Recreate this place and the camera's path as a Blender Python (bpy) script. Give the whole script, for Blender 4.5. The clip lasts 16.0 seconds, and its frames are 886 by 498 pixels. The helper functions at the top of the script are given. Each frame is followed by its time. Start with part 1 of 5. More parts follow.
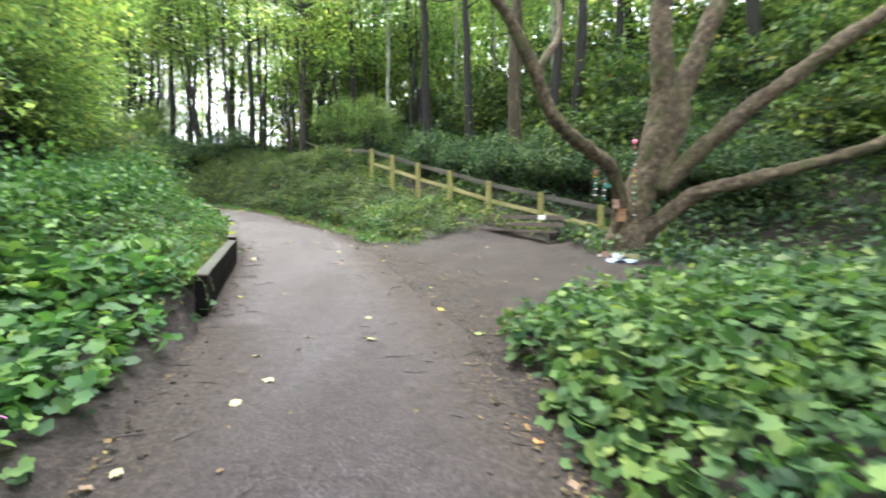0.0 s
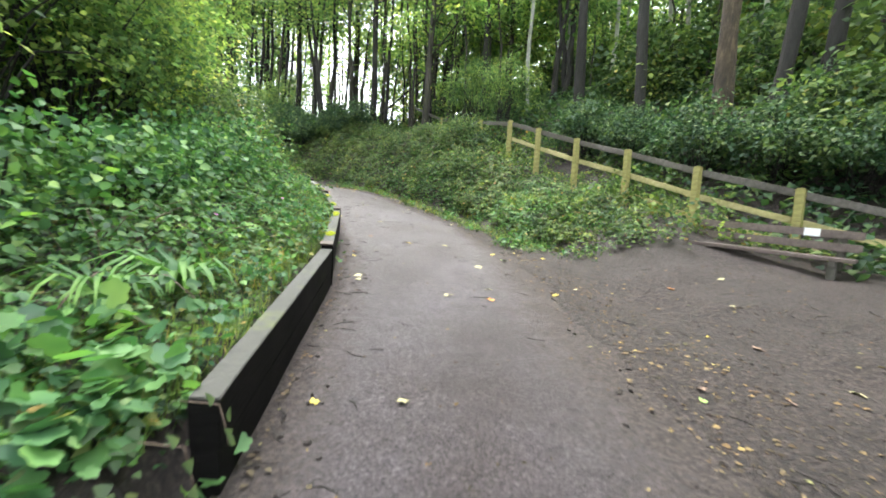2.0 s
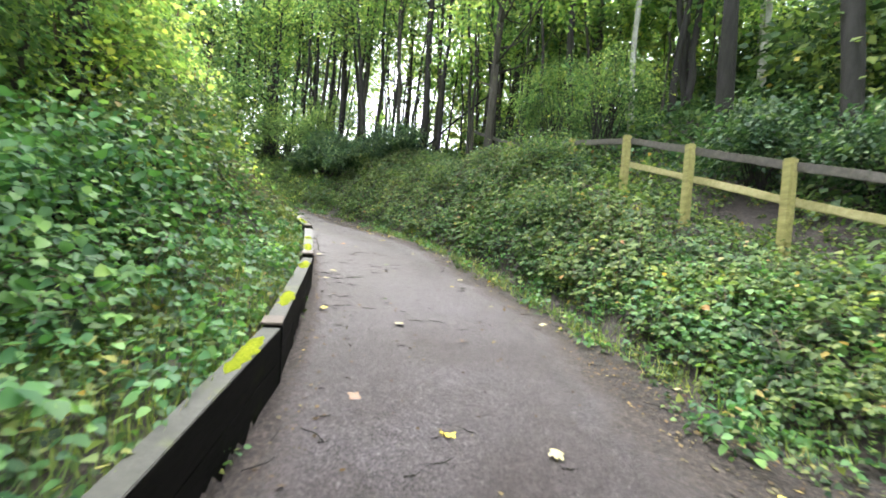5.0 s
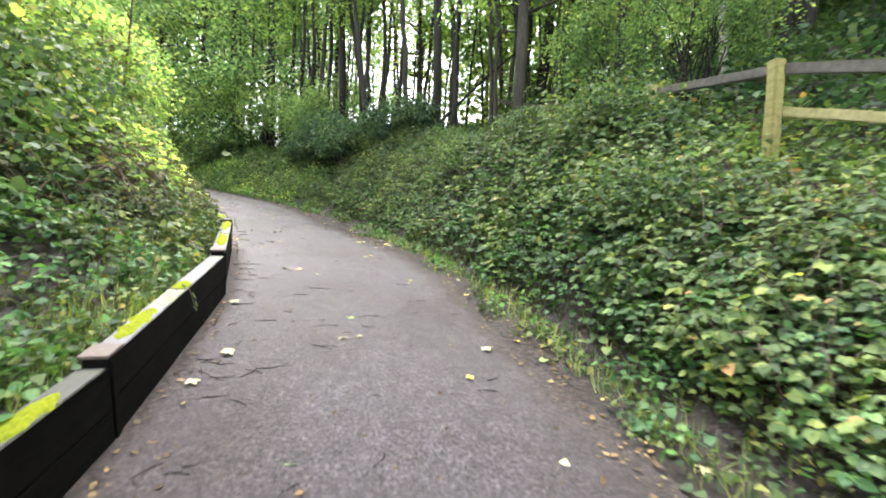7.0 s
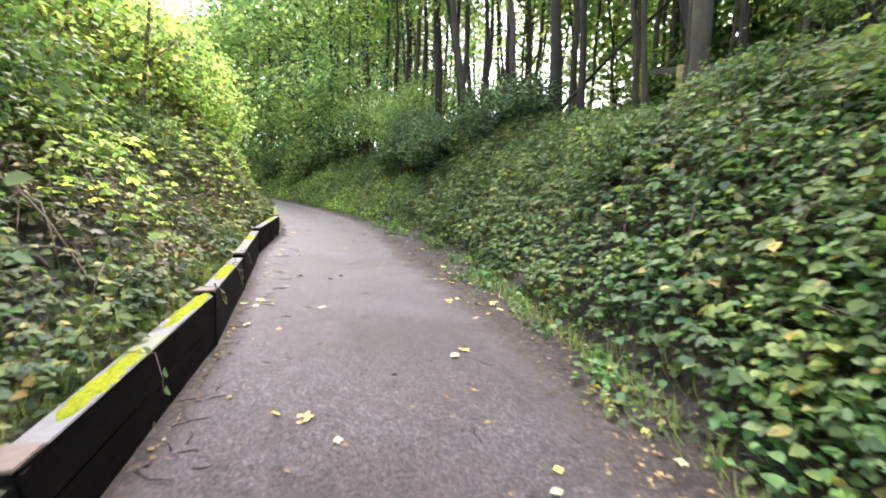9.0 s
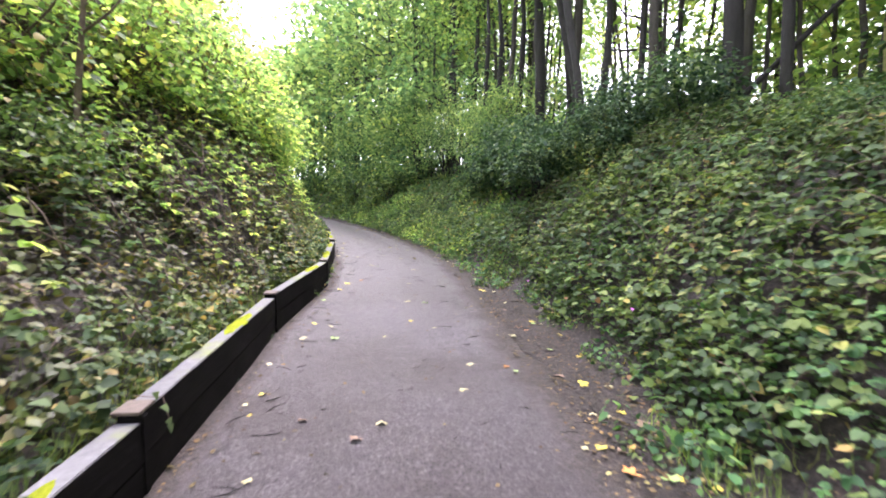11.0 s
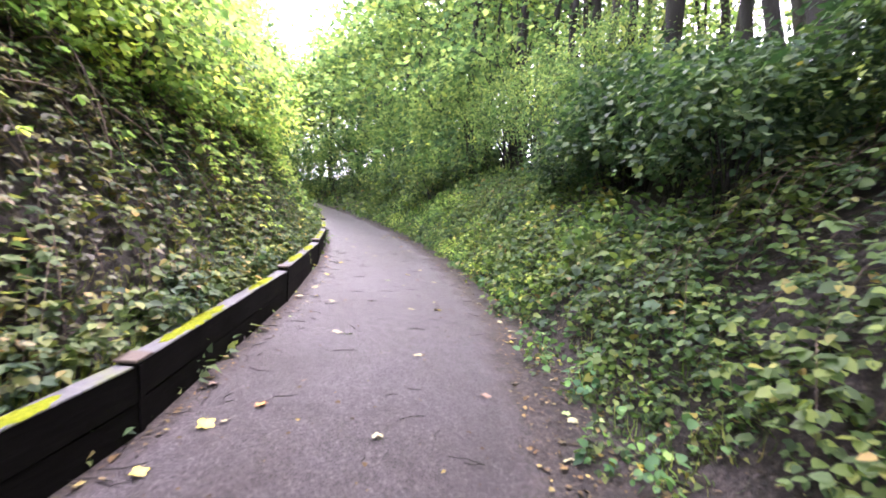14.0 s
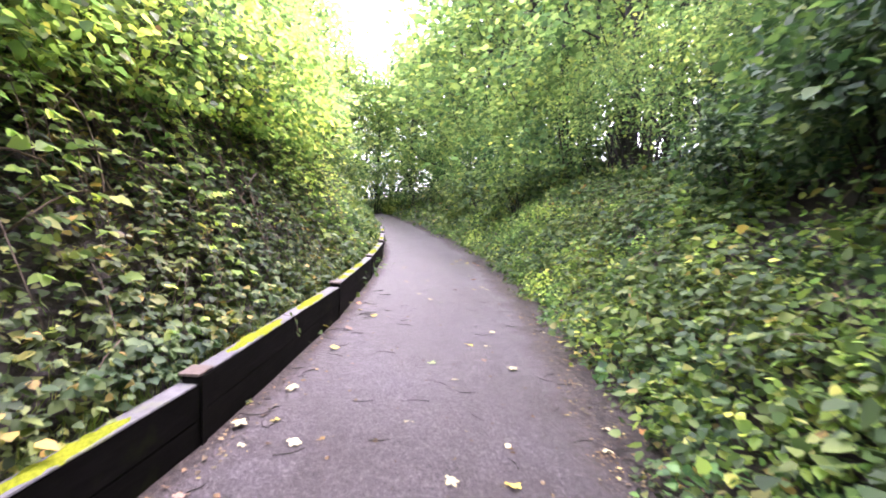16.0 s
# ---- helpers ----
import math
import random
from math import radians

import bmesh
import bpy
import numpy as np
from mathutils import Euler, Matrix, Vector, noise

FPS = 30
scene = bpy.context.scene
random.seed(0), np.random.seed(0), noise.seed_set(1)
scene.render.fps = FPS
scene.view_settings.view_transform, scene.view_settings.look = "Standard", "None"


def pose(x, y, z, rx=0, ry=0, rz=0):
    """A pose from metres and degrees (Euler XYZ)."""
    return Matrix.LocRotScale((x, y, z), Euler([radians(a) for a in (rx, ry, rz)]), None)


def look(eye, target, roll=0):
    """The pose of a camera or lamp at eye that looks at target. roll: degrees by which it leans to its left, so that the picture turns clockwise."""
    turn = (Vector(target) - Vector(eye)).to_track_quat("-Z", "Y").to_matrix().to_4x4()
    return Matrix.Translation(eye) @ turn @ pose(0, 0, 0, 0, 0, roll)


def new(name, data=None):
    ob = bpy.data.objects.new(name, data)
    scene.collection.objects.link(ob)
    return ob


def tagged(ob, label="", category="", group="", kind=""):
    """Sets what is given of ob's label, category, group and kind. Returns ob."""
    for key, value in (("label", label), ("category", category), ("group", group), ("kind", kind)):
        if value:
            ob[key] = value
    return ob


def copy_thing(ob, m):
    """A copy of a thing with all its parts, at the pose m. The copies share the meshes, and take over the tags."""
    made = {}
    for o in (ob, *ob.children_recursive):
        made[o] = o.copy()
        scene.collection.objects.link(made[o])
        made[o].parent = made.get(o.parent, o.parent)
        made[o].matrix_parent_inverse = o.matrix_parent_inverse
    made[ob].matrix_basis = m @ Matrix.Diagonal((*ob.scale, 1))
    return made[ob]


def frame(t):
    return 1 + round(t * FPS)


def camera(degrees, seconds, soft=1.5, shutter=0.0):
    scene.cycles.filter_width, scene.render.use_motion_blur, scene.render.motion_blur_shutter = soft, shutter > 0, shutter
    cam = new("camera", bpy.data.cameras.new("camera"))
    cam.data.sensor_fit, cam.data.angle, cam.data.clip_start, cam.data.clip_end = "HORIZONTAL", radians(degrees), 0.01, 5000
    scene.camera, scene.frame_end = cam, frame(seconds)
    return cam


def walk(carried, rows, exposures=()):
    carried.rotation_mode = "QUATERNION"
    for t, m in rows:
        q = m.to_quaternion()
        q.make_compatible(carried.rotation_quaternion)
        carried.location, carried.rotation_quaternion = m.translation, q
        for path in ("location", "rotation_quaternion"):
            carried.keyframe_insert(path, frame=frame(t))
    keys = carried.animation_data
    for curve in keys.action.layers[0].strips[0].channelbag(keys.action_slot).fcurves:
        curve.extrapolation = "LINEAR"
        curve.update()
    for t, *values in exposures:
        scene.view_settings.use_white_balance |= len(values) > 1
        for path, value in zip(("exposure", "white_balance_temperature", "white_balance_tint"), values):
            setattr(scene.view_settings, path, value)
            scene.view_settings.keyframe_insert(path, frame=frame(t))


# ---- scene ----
cam = camera(90.0, 16.0, soft=1.8, shutter=0.3)
EXPOSURE = 2.70
PATH = [
    (0, (0.0, 0.0, 1.4), (0.0, 1.999, 1.348), 0.0),
    (0.5, (-0.342, 0.701, 1.464), (-0.731, 2.662, 1.416), 1.5),
    (1, (-0.603, 1.415, 1.527), (-1.002, 3.372, 1.42), 3.1),
    (1.5, (-0.863, 2.172, 1.672), (-1.354, 4.108, 1.566), 2.3),
    (2, (-1.137, 2.929, 1.776), (-1.607, 4.867, 1.62), 3.5),
    (2.5, (-1.315, 3.7, 1.92), (-1.734, 5.654, 1.841), 1.4),
    (3, (-1.576, 4.429, 2.01), (-2.004, 6.381, 1.945), 2.3),
    (3.5, (-1.726, 5.158, 2.101), (-2.056, 7.13, 2.095), -0.4),
    (4, (-2.0, 5.831, 2.166), (-2.616, 7.734, 2.199), 2.7),
    (6.5, (-3.274, 9.503, 2.672), (-4.037, 11.349, 2.558), 4.4),
    (7, (-3.562, 10.245, 2.749), (-4.395, 12.061, 2.652), 2.0),
    (7.5, (-3.946, 10.906, 2.841), (-4.975, 12.619, 2.775), 2.6),
    (8, (-4.384, 11.58, 2.961), (-5.415, 13.292, 2.891), 3.5),
    (8.5, (-4.795, 12.255, 3.094), (-5.911, 13.912, 3.005), 2.1),
    (11, (-7.514, 15.081, 3.715), (-9.031, 16.384, 3.693), 0.6),
    (11.5, (-8.124, 15.62, 3.841), (-9.649, 16.914, 3.864), 2.0),
    (12, (-8.689, 16.16, 3.934), (-10.304, 17.34, 3.954), 2.4),
    (12.5, (-9.332, 16.652, 3.987), (-10.982, 17.782, 4.024), 3.6),
    (13, (-9.915, 17.22, 4.04), (-11.571, 18.337, 4.123), 1.8),
    (13.5, (-10.53, 17.73, 4.084), (-12.202, 18.827, 4.094), 3.8),
    (14, (-11.105, 18.259, 4.17), (-12.778, 19.354, 4.144), 3.4),
    (14.5, (-11.701, 18.706, 4.279), (-13.429, 19.71, 4.222), 3.2),
    (15, (-12.325, 19.134, 4.405), (-14.062, 20.125, 4.4), 3.1),
    (15.5, (-12.92, 19.57, 4.498), (-14.71, 20.461, 4.504), 2.8),
    (16, (-13.569, 19.889, 4.566), (-15.427, 20.631, 4.565), 2.8),
]
walk(cam, [(t, look(eye, target, roll)) for t, eye, target, roll in PATH],
     exposures=[(0.0, EXPOSURE + 0.05, 6350, 11), (4.0, EXPOSURE + 0.15, 6300, 11), (8.5, EXPOSURE + 0.4, 6350, 20), (11.0, EXPOSURE + 0.47, 6150, 30), (13.5, EXPOSURE + 0.72, 6150, 37), (16.0, EXPOSURE + 1.02, 6150, 42)])

# ---------------------------------------------------------------- sky and sun
world = bpy.data.worlds.new("overcast_sky")
scene.world = world
world.use_nodes = True
wn, wl = world.node_tree.nodes, world.node_tree.links
wn.clear()
sky = wn.new("ShaderNodeTexSky")
sky.sky_type, sky.sun_disc = "NISHITA", False
sky.sun_elevation, sky.sun_rotation = radians(62), radians(-40)
sky.air_density, sky.dust_density, sky.ozone_density = 1.0, 6.0, 1.0
veil = wn.new("ShaderNodeMix")
veil.data_type = "RGBA"
veil.inputs[0].default_value = 0.75
veil.inputs[7].default_value = (8.6, 9.0, 9.4, 1)
wl.new(sky.outputs[0], veil.inputs[6])
bg = wn.new("ShaderNodeBackground")
bg.inputs[1].default_value = 0.13
wl.new(veil.outputs[2], bg.inputs[0])
wo = wn.new("ShaderNodeOutputWorld")
wl.new(bg.outputs[0], wo.inputs[0])

sun = new("sun", bpy.data.lights.new("sun", "SUN"))
sun.data.energy, sun.data.angle, sun.data.color = 1.3, radians(30), (1.0, 0.97, 0.92)
sun.matrix_world = look((0, 0, 30), (11, -11, 0))

# ---------------------------------------------------------------- materials


def material(name):
    m = bpy.data.materials.new(name)
    m.use_nodes = True
    m.node_tree.nodes.clear()
    return m, m.node_tree.nodes, m.node_tree.links


def ramp(nodes, stops):
    r = nodes.new("ShaderNodeValToRGB")
    while len(r.color_ramp.elements) < len(stops):
        r.color_ramp.elements.new(0.5)
    for e, (p, c) in zip(r.color_ramp.elements, stops):
        e.position, e.color = p, (*c, 1)
    return r


def noise_node(nodes, links, scale, detail=5, rough=0.6, stretch=None, space="Object"):
    co = nodes.new("ShaderNodeTexCoord")
    n = nodes.new("ShaderNodeTexNoise")
    n.inputs["Scale"].default_value, n.inputs["Detail"].default_value, n.inputs["Roughness"].default_value = scale, detail, rough
    if stretch:
        mp = nodes.new("ShaderNodeMapping")
        mp.inputs["Scale"].default_value = stretch
        links.new(co.outputs[space], mp.inputs[0])
        links.new(mp.outputs[0], n.inputs["Vector"])
    else:
        links.new(co.outputs[space], n.inputs["Vector"])
    return n


def mixed(nodes, links, fac, a, b, mode="MIX"):
    m = nodes.new("ShaderNodeMix")
    m.data_type, m.blend_type = "RGBA", mode
    for i, v in ((0, fac), (6, a), (7, b)):
        if isinstance(v, (int, float)):
            m.inputs[i].default_value = v
        elif isinstance(v, tuple):
            m.inputs[i].default_value = (*v, 1)
        else:
            links.new(v, m.inputs[i])
    return m.outputs[2]


def surface(name, fine, coarse, fine_scale, coarse_scale, rough=(0.6, 0.9), bump=0.4, bump_scale=None, dist=0.01,
            stretch=None, blotch=None, gloss=0.5):
    """Two scales of colour variation, roughness variation and a bump. blotch: (scale, low, high, colour) for a third patchy layer."""
    m, n, l = material(name)
    nf = noise_node(n, l, fine_scale, 8, 0.7, stretch)
    nc = noise_node(n, l, coarse_scale, 4, 0.55)
    cf, cc = ramp(n, fine), ramp(n, coarse)
    l.new(nf.outputs[0], cf.inputs[0])
    l.new(nc.outputs[0], cc.inputs[0])
    col = mixed(n, l, 0.8, cf.outputs[0], cc.outputs[0], "MULTIPLY")
    if blotch:
        nb = noise_node(n, l, blotch[0], 6, 0.65)
        rb = ramp(n, [(blotch[1], (0, 0, 0)), (blotch[2], (1, 1, 1))])
        l.new(nb.outputs[0], rb.inputs[0])
        col = mixed(n, l, rb.outputs[0], col, blotch[3])
    p = n.new("ShaderNodeBsdfPrincipled")
    l.new(col, p.inputs["Base Color"])
    p.inputs["Specular IOR Level"].default_value = gloss
    mr = n.new("ShaderNodeMapRange")
    mr.inputs[3].default_value, mr.inputs[4].default_value = rough
    l.new(nc.outputs[0], mr.inputs[0])
    l.new(mr.outputs[0], p.inputs["Roughness"])
    b = n.new("ShaderNodeBump")
    b.inputs["Strength"].default_value, b.inputs["Distance"].default_value = bump, dist
    nbp = noise_node(n, l, bump_scale or fine_scale, 6, 0.7, stretch)
    l.new(nbp.outputs[0], b.inputs["Height"])
    l.new(b.outputs[0], p.inputs["Normal"])
    o = n.new("ShaderNodeOutputMaterial")
    l.new(p.outputs[0], o.inputs[0])
    return m


def leaf_material(name, stops, glow, share=0.45, rough=0.45, patch=0.5, gloss=0.4):
    """Leaves: each one takes its own colour, and light passes through them."""
    m, n, l = material(name)
    g = n.new("ShaderNodeNewGeometry")
    r = ramp(n, stops)
    l.new(g.outputs["Random Per Island"], r.inputs[0])
    nc = noise_node(n, l, patch, 3, 0.6)
    rc = ramp(n, [(0.3, (0.62, 0.68, 0.6)), (0.7, (1.15, 1.1, 1.0))])
    l.new(nc.outputs[0], rc.inputs[0])
    col = mixed(n, l, 1.0, r.outputs[0], rc.outputs[0], "MULTIPLY")
    nd = noise_node(n, l, patch * 5, 2, 0.5)
    rd = ramp(n, [(0.34, (0.42, 0.50, 0.52)), (0.5, (0.92, 0.94, 0.9)), (0.66, (1.4, 1.3, 1.0))])
    l.new(nd.outputs[0], rd.inputs[0])
    col = mixed(n, l, 0.85, col, rd.outputs[0], "MULTIPLY")
    nh = noise_node(n, l, patch * 2.1, 3, 0.6)
    rh = ramp(n, [(0.36, (0.84, 1.0, 1.14)), (0.5, (1.0, 1.0, 1.0)), (0.64, (1.13, 1.05, 0.82))])
    l.new(nh.outputs[0], rh.inputs[0])
    col = mixed(n, l, 0.8, col, rh.outputs[0], "MULTIPLY")
    p = n.new("ShaderNodeBsdfPrincipled")
    p.inputs["Roughness"].default_value = rough + 0.08
    p.inputs["Specular IOR Level"].default_value = gloss * 0.8
    l.new(col, p.inputs["Base Color"])
    t = n.new("ShaderNodeBsdfTranslucent")
    tc = mixed(n, l, 1.0, col, glow, "MULTIPLY")
    l.new(tc, t.inputs[0])
    s = n.new("ShaderNodeMixShader")
    s.inputs[0].default_value = share
    l.new(p.outputs[0], s.inputs[1])
    l.new(t.outputs[0], s.inputs[2])
    o = n.new("ShaderNodeOutputMaterial")
    l.new(s.outputs[0], o.inputs[0])
    return m


def plain(name, colour, rough=0.6, spread=0.25, scale=30):
    d = tuple(c * (1 - spread) for c in colour)
    u = tuple(min(1, c * (1 + spread)) for c in colour)
    return surface(name, [(0.3, d), (0.7, u)], [(0.3, (0.85, 0.85, 0.85)), (0.7, (1, 1, 1))], scale, 4, (rough - 0.1, rough + 0.1), 0.2)


def asphalt():
    """Gritty asphalt, with soil trodden over it towards the edges (attribute edge: 0 in the middle, 1 at the rim)."""
    m, n, l = material("worn_asphalt")
    grit, worn, patchy, mud = noise_node(n, l, 48, 9, 0.8), noise_node(n, l, 0.8, 5, 0.6), noise_node(n, l, 9, 6, 0.7), noise_node(n, l, 30, 6, 0.7)
    r1 = ramp(n, [(0.38, (0.018, 0.0155, 0.017)), (0.5, (0.061, 0.053, 0.058)), (0.63, (0.165, 0.147, 0.160))])
    r2 = ramp(n, [(0.3, (0.62, 0.54, 0.49)), (0.55, (0.9, 0.87, 0.85)), (0.72, (1.05, 1.05, 1.07))])
    r3 = ramp(n, [(0.35, (0.66, 0.62, 0.62)), (0.65, (1.2, 1.17, 1.2))])
    r4 = ramp(n, [(0.34, (0.011, 0.009, 0.0085)), (0.52, (0.039, 0.028, 0.024)), (0.7, (0.092, 0.071, 0.062))])
    for a, r in ((grit, r1), (worn, r2), (patchy, r3), (mud, r4)):
        l.new(a.outputs[0], r.inputs[0])
    col = mixed(n, l, 0.9, r1.outputs[0], r2.outputs[0], "MULTIPLY")
    col = mixed(n, l, 0.9, col, r3.outputs[0], "MULTIPLY")
    e = n.new("ShaderNodeAttribute")
    e.attribute_name = "edge"
    add = n.new("ShaderNodeMath")
    add.operation = "ADD"
    l.new(e.outputs["Fac"], add.inputs[0])
    l.new(patchy.outputs[0], add.inputs[1])
    half = n.new("ShaderNodeMath")
    half.operation = "MULTIPLY_ADD"
    l.new(worn.outputs[0], half.inputs[0])
    half.inputs[1].default_value = 0.5
    l.new(add.outputs[0], half.inputs[2])
    rim = ramp(n, [(0.0, (0, 0, 0)), (1.0, (1, 1, 1))])
    mr = n.new("ShaderNodeMapRange")
    mr.inputs[1].default_value, mr.inputs[2].default_value = 0.98, 1.5
    l.new(half.outputs[0], mr.inputs[0])
    l.new(mr.outputs[0], rim.inputs[0])
    col = mixed(n, l, rim.outputs[0], col, r4.outputs[0])
    p = n.new("ShaderNodeBsdfPrincipled")
    l.new(col, p.inputs["Base Color"])
    rr = n.new("ShaderNodeMapRange")
    rr.inputs[3].default_value, rr.inputs[4].default_value = 0.32, 0.62
    l.new(worn.outputs[0], rr.inputs[0])
    dull = n.new("ShaderNodeMix")
    dull.inputs[3].default_value = 0.82
    l.new(mr.outputs[0], dull.inputs[0])
    l.new(rr.outputs[0], dull.inputs[2])
    l.new(dull.outputs[0], p.inputs["Roughness"])
    bp = n.new("ShaderNodeBump")
    bp.inputs["Strength"].default_value, bp.inputs["Distance"].default_value = 1.0, 0.02
    l.new(grit.outputs[0], bp.inputs["Height"])
    l.new(bp.outputs[0], p.inputs["Normal"])
    o = n.new("ShaderNodeOutputMaterial")
    l.new(p.outputs[0], o.inputs[0])
    return m


ASPHALT = asphalt()
SOIL = surface("dark_soil", [(0.36, (0.007, 0.0052, 0.0047)), (0.5, (0.029, 0.019, 0.016)), (0.66, (0.080, 0.058, 0.050))],
               [(0.3, (0.6, 0.58, 0.58)), (0.7, (1.0, 1.0, 1.0))], 28, 0.8, (0.55, 0.9), 1.0, 24, 0.06,
               blotch=(3.5, 0.6, 0.72, (0.038, 0.031, 0.029)))
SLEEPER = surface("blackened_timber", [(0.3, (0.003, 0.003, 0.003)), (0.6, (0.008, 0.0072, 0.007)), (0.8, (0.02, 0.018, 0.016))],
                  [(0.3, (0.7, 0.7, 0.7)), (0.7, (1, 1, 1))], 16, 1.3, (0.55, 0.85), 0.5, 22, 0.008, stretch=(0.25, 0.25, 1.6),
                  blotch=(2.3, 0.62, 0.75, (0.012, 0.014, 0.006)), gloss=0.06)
COPING = surface("pale_grey_timber_top", [(0.3, (0.055, 0.054, 0.06)), (0.6, (0.115, 0.112, 0.122)), (0.8, (0.2, 0.193, 0.205))],
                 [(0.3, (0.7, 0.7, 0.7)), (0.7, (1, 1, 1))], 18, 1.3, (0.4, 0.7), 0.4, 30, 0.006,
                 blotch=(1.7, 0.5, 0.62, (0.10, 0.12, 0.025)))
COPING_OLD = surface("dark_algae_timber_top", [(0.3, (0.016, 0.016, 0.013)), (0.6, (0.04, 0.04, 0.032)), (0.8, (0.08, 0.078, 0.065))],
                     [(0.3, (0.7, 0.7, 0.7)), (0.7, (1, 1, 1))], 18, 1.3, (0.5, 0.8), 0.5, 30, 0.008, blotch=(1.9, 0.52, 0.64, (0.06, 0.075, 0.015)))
MOSS = surface("yellow_green_moss", [(0.3, (0.13, 0.16, 0.01)), (0.6, (0.32, 0.35, 0.02)), (0.8, (0.46, 0.46, 0.05))],
               [(0.3, (0.7, 0.75, 0.6)), (0.7, (1, 1, 1))], 60, 5, (0.85, 1.0), 1.0, 120, 0.02, gloss=0.1)
BROWN_CAP = surface("reddish_brown_timber", [(0.3, (0.05, 0.034, 0.027)), (0.7, (0.125, 0.09, 0.072))],
                    [(0.3, (0.7, 0.7, 0.7)), (0.7, (1, 1, 1))], 25, 3, (0.5, 0.75), 0.4, 40, 0.006)
POST_WOOD = surface("algae_green_post_timber", [(0.3, (0.17, 0.15, 0.05)), (0.6, (0.33, 0.29, 0.11)), (0.8, (0.44, 0.40, 0.20))],
                    [(0.3, (0.6, 0.65, 0.5)), (0.7, (1, 1, 1))], 20, 2.5, (0.7, 0.9), 0.4, 30, 0.006, stretch=(1, 1, 0.2))
RAIL_DARK = surface("dark_wet_rail_timber", [(0.3, (0.045, 0.04, 0.034)), (0.7, (0.13, 0.115, 0.10))],
                    [(0.3, (0.6, 0.6, 0.6)), (0.7, (1, 1, 1))], 16, 2, (0.5, 0.8), 0.5, 24, 0.006)
RAIL_PALE = surface("pale_rail_timber", [(0.3, (0.23, 0.20, 0.085)), (0.7, (0.44, 0.39, 0.21))],
                    [(0.3, (0.65, 0.68, 0.5)), (0.7, (1, 1, 1))], 18, 2, (0.65, 0.85), 0.4, 28, 0.006)
BENCH_WOOD = surface("brown_bench_board", [(0.3, (0.075, 0.055, 0.05)), (0.7, (0.17, 0.13, 0.12))],
                     [(0.3, (0.65, 0.65, 0.65)), (0.7, (1, 1, 1))], 18, 2, (0.5, 0.75), 0.4, 30, 0.006)
BARK_GREY = surface("grey_brown_bark", [(0.3, (0.024, 0.020, 0.016)), (0.6, (0.058, 0.049, 0.040)), (0.8, (0.098, 0.085, 0.069))],
                    [(0.3, (0.55, 0.6, 0.5)), (0.7, (1, 1, 1))], 14, 1.1, (0.8, 1.0), 0.9, 16, 0.03, stretch=(1, 1, 0.22),
                    blotch=(1.6, 0.56, 0.72, (0.075, 0.085, 0.03)))
BARK_DARK = surface("dark_bark", [(0.3, (0.008, 0.006, 0.005)), (0.7, (0.025, 0.022, 0.019))],
                    [(0.3, (0.6, 0.62, 0.55)), (0.7, (1, 1, 1))], 14, 1.0, (0.8, 1.0), 0.9, 16, 0.03, stretch=(1, 1, 0.22),
                    blotch=(1.4, 0.6, 0.75, (0.04, 0.052, 0.02)))
BARK_RED = surface("reddish_bark", [(0.3, (0.010, 0.007, 0.004)), (0.5, (0.042, 0.029, 0.017)), (0.7, (0.12, 0.085, 0.05))],
                   [(0.3, (0.6, 0.62, 0.55)), (0.7, (1, 1, 1))], 12, 1.0, (0.8, 1.0), 0.9, 14, 0.03, stretch=(1, 1, 0.25),
                   blotch=(1.4, 0.6, 0.75, (0.05, 0.06, 0.025)))
BARK_MOSSY = surface("mossy_brown_bark", [(0.34, (0.022, 0.015, 0.009)), (0.5, (0.085, 0.060, 0.038)), (0.66, (0.20, 0.15, 0.10))],
                     [(0.3, (0.5, 0.5, 0.45)), (0.7, (1, 1, 1))], 10, 1.3, (0.8, 1.0), 0.9, 14, 0.03,
                     blotch=(2.4, 0.52, 0.64, (0.05, 0.052, 0.016)))
BARK_PALE = surface("pale_birch_bark", [(0.3, (0.20, 0.19, 0.165)), (0.7, (0.42, 0.41, 0.37))],
                    [(0.3, (0.5, 0.52, 0.45)), (0.7, (1, 1, 1))], 10, 1.6, (0.7, 0.9), 0.5, 14, 0.015)
TWIG = surface("dead_brown_stem", [(0.3, (0.05, 0.033, 0.022)), (0.7, (0.17, 0.12, 0.085))],
               [(0.3, (0.6, 0.6, 0.6)), (0.7, (1, 1, 1))], 12, 2, (0.7, 0.9), 0.3, 20, 0.005)

CANOPY = leaf_material("canopy_leaf", [(0.0, (0.067, 0.118, 0.066)), (0.35, (0.124, 0.212, 0.093)), (0.7, (0.214, 0.312, 0.130)), (1.0, (0.358, 0.422, 0.164))],
                       (1.5, 1.5, 1.1), 0.68, 0.5, 0.15, 0.25)
LIME = leaf_material("bright_lime_leaf", [(0.0, (0.108, 0.196, 0.070)), (0.4, (0.197, 0.329, 0.117)), (0.8, (0.341, 0.479, 0.169)), (1.0, (0.539, 0.555, 0.242))],
                     (1.5, 1.45, 0.95), 0.68, 0.45, 0.3, 0.25)
# dark shrub leaf; on the hillside its colour stands in for tree shade
SHADE = leaf_material("dark_shrub_and_hill_shade_leaf", [(0.0, (0.032, 0.063, 0.044)), (0.5, (0.068, 0.116, 0.072)), (0.85, (0.121, 0.177, 0.102)), (1.0, (0.194, 0.237, 0.121))],
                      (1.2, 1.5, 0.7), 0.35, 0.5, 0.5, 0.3)
